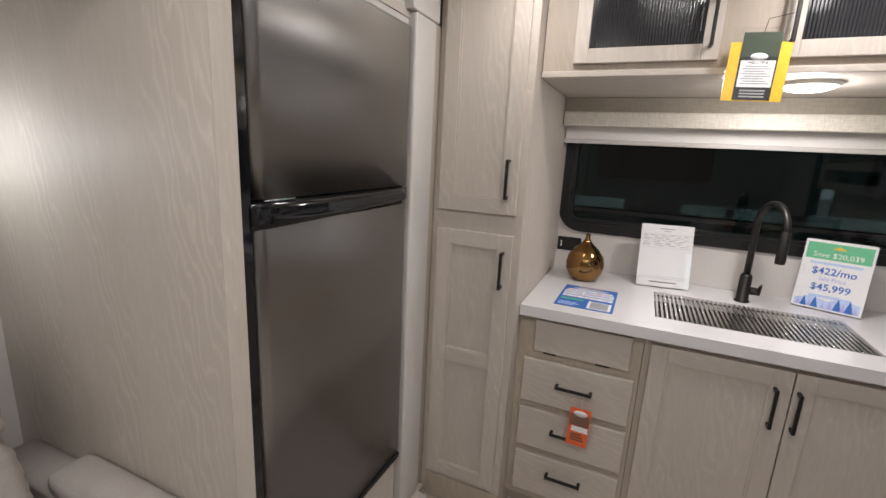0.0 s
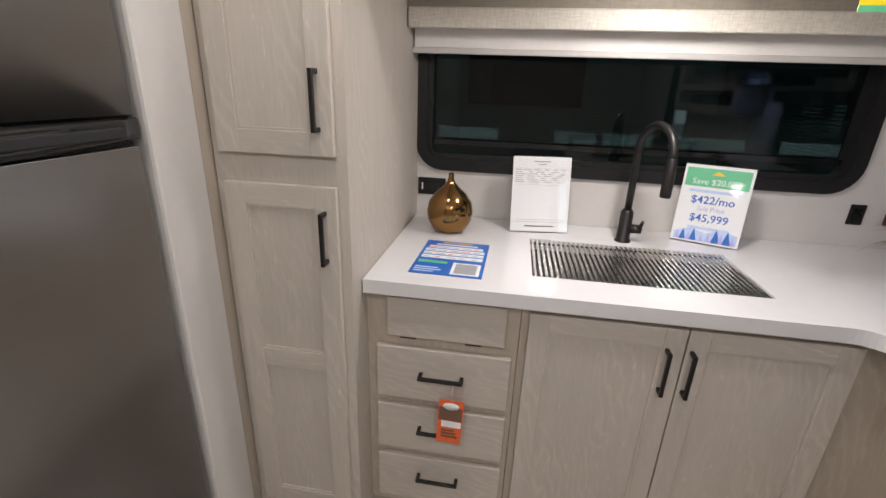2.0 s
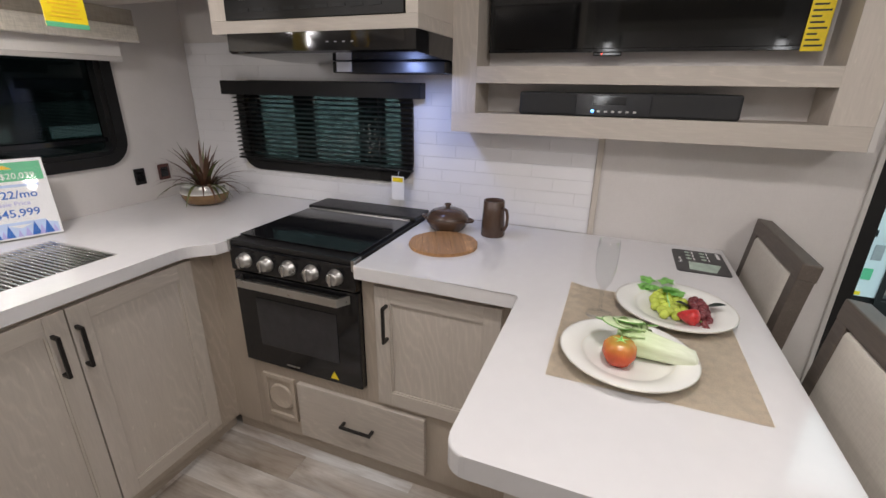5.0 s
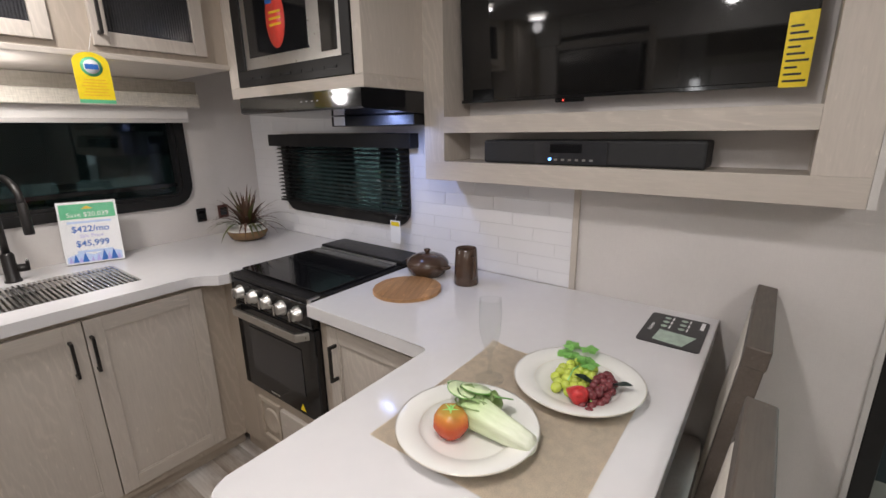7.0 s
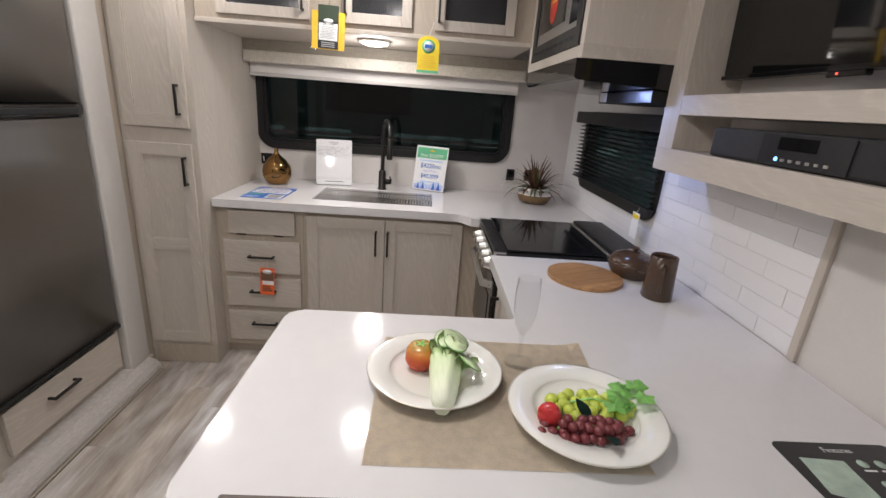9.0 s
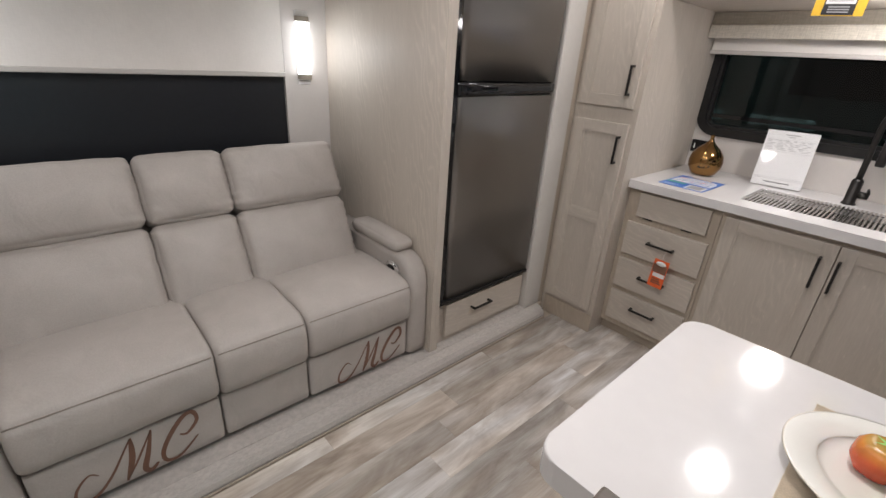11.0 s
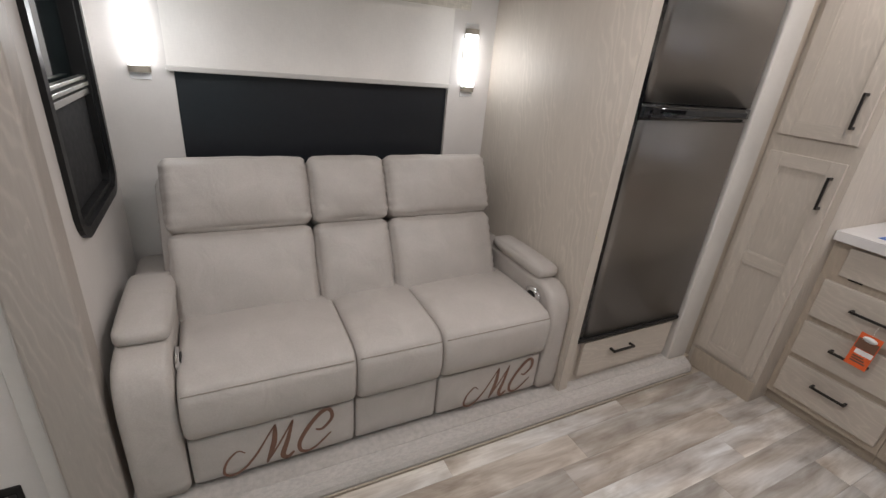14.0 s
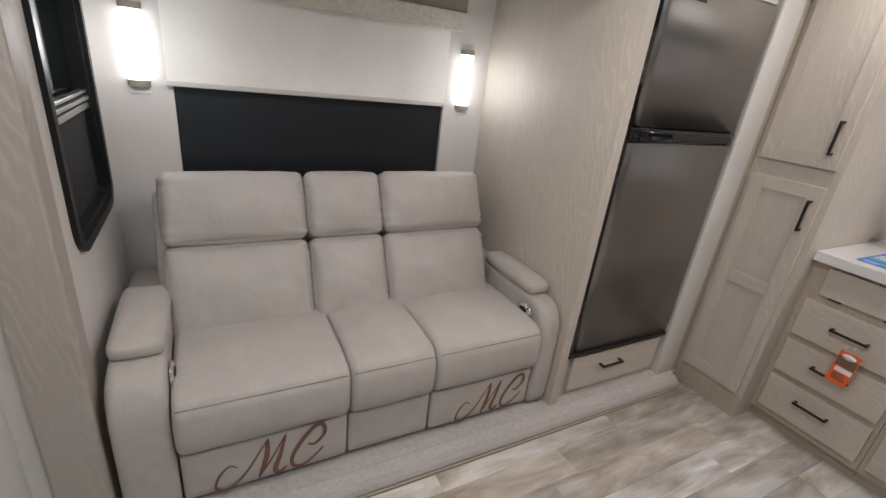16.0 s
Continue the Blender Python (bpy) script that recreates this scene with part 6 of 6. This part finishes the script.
cd = thing("feature_card", pose(1.455, 0.115, CT1, 0, 0, 0), "black rounded feature card with white print on the worktop", "card")
base = part("sheet", plate(bmesh.new(), rounded(-0.11, -0.078, 0.11, 0.078, 0.012, 4), 0.0004, 0.0022), "ink_black", cd)
part("picture", plate(bmesh.new(), [(-0.095, -0.035), (-0.02, -0.060), (-0.01, 0.035), (-0.085, 0.04)], 0.0022, 0.0025), "leaf_pale", base)
for i in range(2):
    for j in range(3):
        part("icon", lathe(bmesh.new(), [(0, 0.0026), (0.009, 0.0026), (0.009, 0.0022)], 16, (0.02 + 0.032 * j, 0.03 - 0.045 * i, 0)), "leaf_pale", base)
        part("print_line", boxes(((0.009 + 0.032 * j, 0.013 - 0.045 * i, 0.0022), (0.031 + 0.032 * j, 0.017 - 0.045 * i, 0.0025))), "ink_white", base)
text_part("Features", 0.016, "ink_white", base, pose(0.0, 0.055, 0.0022))
part("print_line", boxes(((0.045, -0.068, 0.0022), (0.1, -0.058, 0.0025))), "ink_white", base)

# ---- hanging tags ----
t1 = thing("welcome_tag", pose(0.232, 1.745, 1.735, -2, 1.5, 2), "clear pouch of yellow and black leaflets on a cabinet pull", "tag")
part("pouch", boxes(((-0.075, 0.002, -0.098), (0.075, 0.003, 0.10))), "acrylic", t1)
part("yellow_leaflet", boxes(((-0.072, 0.0002, -0.095), (0.072, 0.0012, 0.06))), "ink_amber", t1)
blk = part("black_leaflet", boxes(((-0.045, -0.0012, -0.092), (0.045, -0.0002, 0.085))), "ink_black", t1)
part("photo", boxes(((-0.045, -0.0018, 0.022), (0.045, -0.0013, 0.085))), "ink_teal", blk)
part("oval_emblem", lathe(bmesh.new(), [(0, 0.0006), (0.016, 0.0006), (0.016, 0)], 24, (0, 0, 0), (1.3, 0.6)), "ink_white", blk, "", pose(0.0, -0.0019, 0.022, 90, 0, 0))
pg = part("white_panel", boxes(((-0.041, -0.0024, -0.058), (0.041, -0.0018, 0.012))), "ink_white", blk)
for i in range(8):
    part("print_line", boxes(((-0.034 + 0.006 * (i % 2), -0.003, -0.05 + i * 0.0065), (0.034 - 0.007 * (i % 3), -0.0025, -0.0475 + i * 0.0065))), "ink_grey", pg)
text_part("WELCOME", 0.010, "ink_black", pg, pose(0.0, -0.0026, 0.0035, 90, 0, 0))
for i in range(3):
    part("print_line", boxes(((-0.03, -0.0018, -0.085 + i * 0.008), (0.03, -0.0013, -0.081 + i * 0.008))), "ink_grey", blk)
part("cord", tube(bmesh.new(), [(0, 0.001, 0.08), (0.006, 0.003, 0.12), (0.062, 0.01, 0.135)], 0.001, 6), "black", t1)
t2 = thing("yellow_tag", pose(0.68, 1.778, 1.655, -1, 0, 0), "yellow round-topped hang tag with a green band", "tag")
part("card", plate(bmesh.new(), [(-0.05, -0.078), (0.05, -0.078), (0.05, 0.045), *[(0.05 * math.cos(b), 0.045 + 0.035 * math.sin(b)) for b in np.linspace(0.2, 2.94, 9)], (-0.05, 0.045)], 0, 0.001), "ink_yellow", t2, m=pose(0, 0, 0, 90, 0, 0))
part("band", boxes(((-0.05, -0.0018, -0.0785), (0.05, -0.0012, -0.067))), "ink_green", t2)
em = part("emblem", lathe(bmesh.new(), [(0, 0.0008), (0.03, 0.0008), (0.03, 0)], 28), "ink_green", t2, "green round emblem", pose(0, -0.0011, 0.035, 90, 0, 0))
part("emblem_centre", lathe(bmesh.new(), [(0, 0.0014), (0.022, 0.0014), (0.022, 0.0009)], 28), "ink_white", em)
part("emblem_bar", boxes(((-0.018, -0.008, 0.0014), (0.018, 0.008, 0.0018))), "ink_blue", em)
for i in range(6):
    part("print_line", boxes(((-0.036 + 0.004 * (i % 3), -0.0018, -0.055 + i * 0.0095), (0.036 - 0.005 * (i % 2), -0.0012, -0.0515 + i * 0.0095))), "ink_amber", t2)
part("cord", tube(bmesh.new(), [(0, -0.0005, 0.075), (0.012, 0.003, 0.115), (0.02, 0.006, 0.14)], 0.0008, 6), "white", t2)
t3 = thing("orange_tag", pose(-0.108, 1.772, 0.48, -3, 2, 0), "orange hang tag with a dark food picture on a drawer pull", "tag")
part("card", boxes(((-0.037, -0.001, -0.075), (0.037, 0.0, 0.075)), bevel=0.0003), "ink_orange", t3)
part("oval_emblem", lathe(bmesh.new(), [(0, 0.0008), (0.02, 0.0008), (0.02, 0)], 24, (0, 0, 0), (1.25, 0.6)), "ink_white", t3, "", pose(0, -0.0022, 0.055, 90, 0, 0))
part("photo", boxes(((-0.034, -0.002, 0.005), (0.034, -0.0012, 0.05))), "ink_brown", t3)
part("white_panel", boxes(((-0.025, -0.002, -0.018), (0.034, -0.0012, 0.003))), "ink_white", t3)
for i in range(3):
    part("print_line", boxes(((-0.024, -0.002, -0.055 + i * 0.011), (0.026 - 0.006 * i, -0.0012, -0.048 + i * 0.011))), "ink_brown", t3)
part("cord", tube(bmesh.new(), [(0, -0.0005, 0.073), (-0.002, 0.004, 0.10), (0.0, 0.010, 0.126)], 0.0007, 6), "white", t3)


# ---- floor planks and wall tiles ----
PW = 0.1275
START = {0: 0.16, 1: 0.713, 2: 1.498}
rng = random.Random(21)
plank_floor = thing("plank_floor", pose(0, 0, 0), "pale greige wood-look vinyl planks", "floor", kind="structure")
row = 0
x = -0.675
while x < 1.62:
    y = START.get(row, rng.uniform(0, 0.9))
    y -= 0.92 * math.ceil((y - SOUTH) / 0.92)
    lo_x, hi_x = max(x, -0.628), min(x + PW, EAST)
    while y < NORTH:
        a, b = max(y, SOUTH), min(y + 0.92, 1.90)
        if b - a > 0.03:
            bm = bmesh.new()
            box(bm, (lo_x - x + 0.0002, 0.0002, -0.0055), (hi_x - x - 0.0002, b - a - 0.0002, 0.0), 0.0005, 1)
            part("plank", bm, "plank", plank_floor, m=pose(x, a, 0))
        y += 0.92
    x += PW
    row += 1

TILE_H, TILE_W = 0.0515, 0.235
splash = thing("tile_backsplash", pose(EAST, NORTH, 0, 0, 0, -90), "glossy white narrow subway tiles over the worktop", "backsplash", kind="structure")
part("grout_bed", boxes(((0.002, -0.0022, CT1 + 0.001), (NORTH - 2.20, -0.0004, 1.60)), ((NORTH - 2.20, -0.0022, CT1 + 0.001), (NORTH - 1.24, -0.0004, 1.04)), ((NORTH - 1.24, -0.0022, CT1 + 0.001), (NORTH - 0.493, -0.0004, 1.60)), ((NORTH - 2.20, -0.0022, 1.47), (NORTH - 1.24, -0.0004, 1.60))), "grout", splash)
tiles = {}
for r in range(14):
    z0 = CT1 + 0.001 + r * TILE_H
    off = (r * 0.37 % 1.0) * TILE_W
    u = 0.003 - off
    low, high = NORTH - 2.19, NORTH - 1.25
    beside = 1.035 < z0 + TILE_H / 2 < 1.475
    while u < NORTH - 0.493 and z0 + TILE_H < 1.64:
        a, b = max(u, 0.003), min(u + TILE_W, NORTH - 0.493)
        pieces = [(a, min(b, low)), (max(a, high), b)] if beside else [(a, b)]
        for a, b in pieces:
            if b - a > 0.02:
                key = round(b - a, 3)
                if key not in tiles:
                    tiles[key] = mesh_of("tile", box(bmesh.new(), (0.0007, -0.0040, 0.0007), (b - a - 0.0007, -0.0023, TILE_H - 0.0007), 0.0005, 1), "tile")
                o = new("tile", tiles[key])
                o.parent = splash
                o.location = (a, 0, z0)
        u += TILE_W
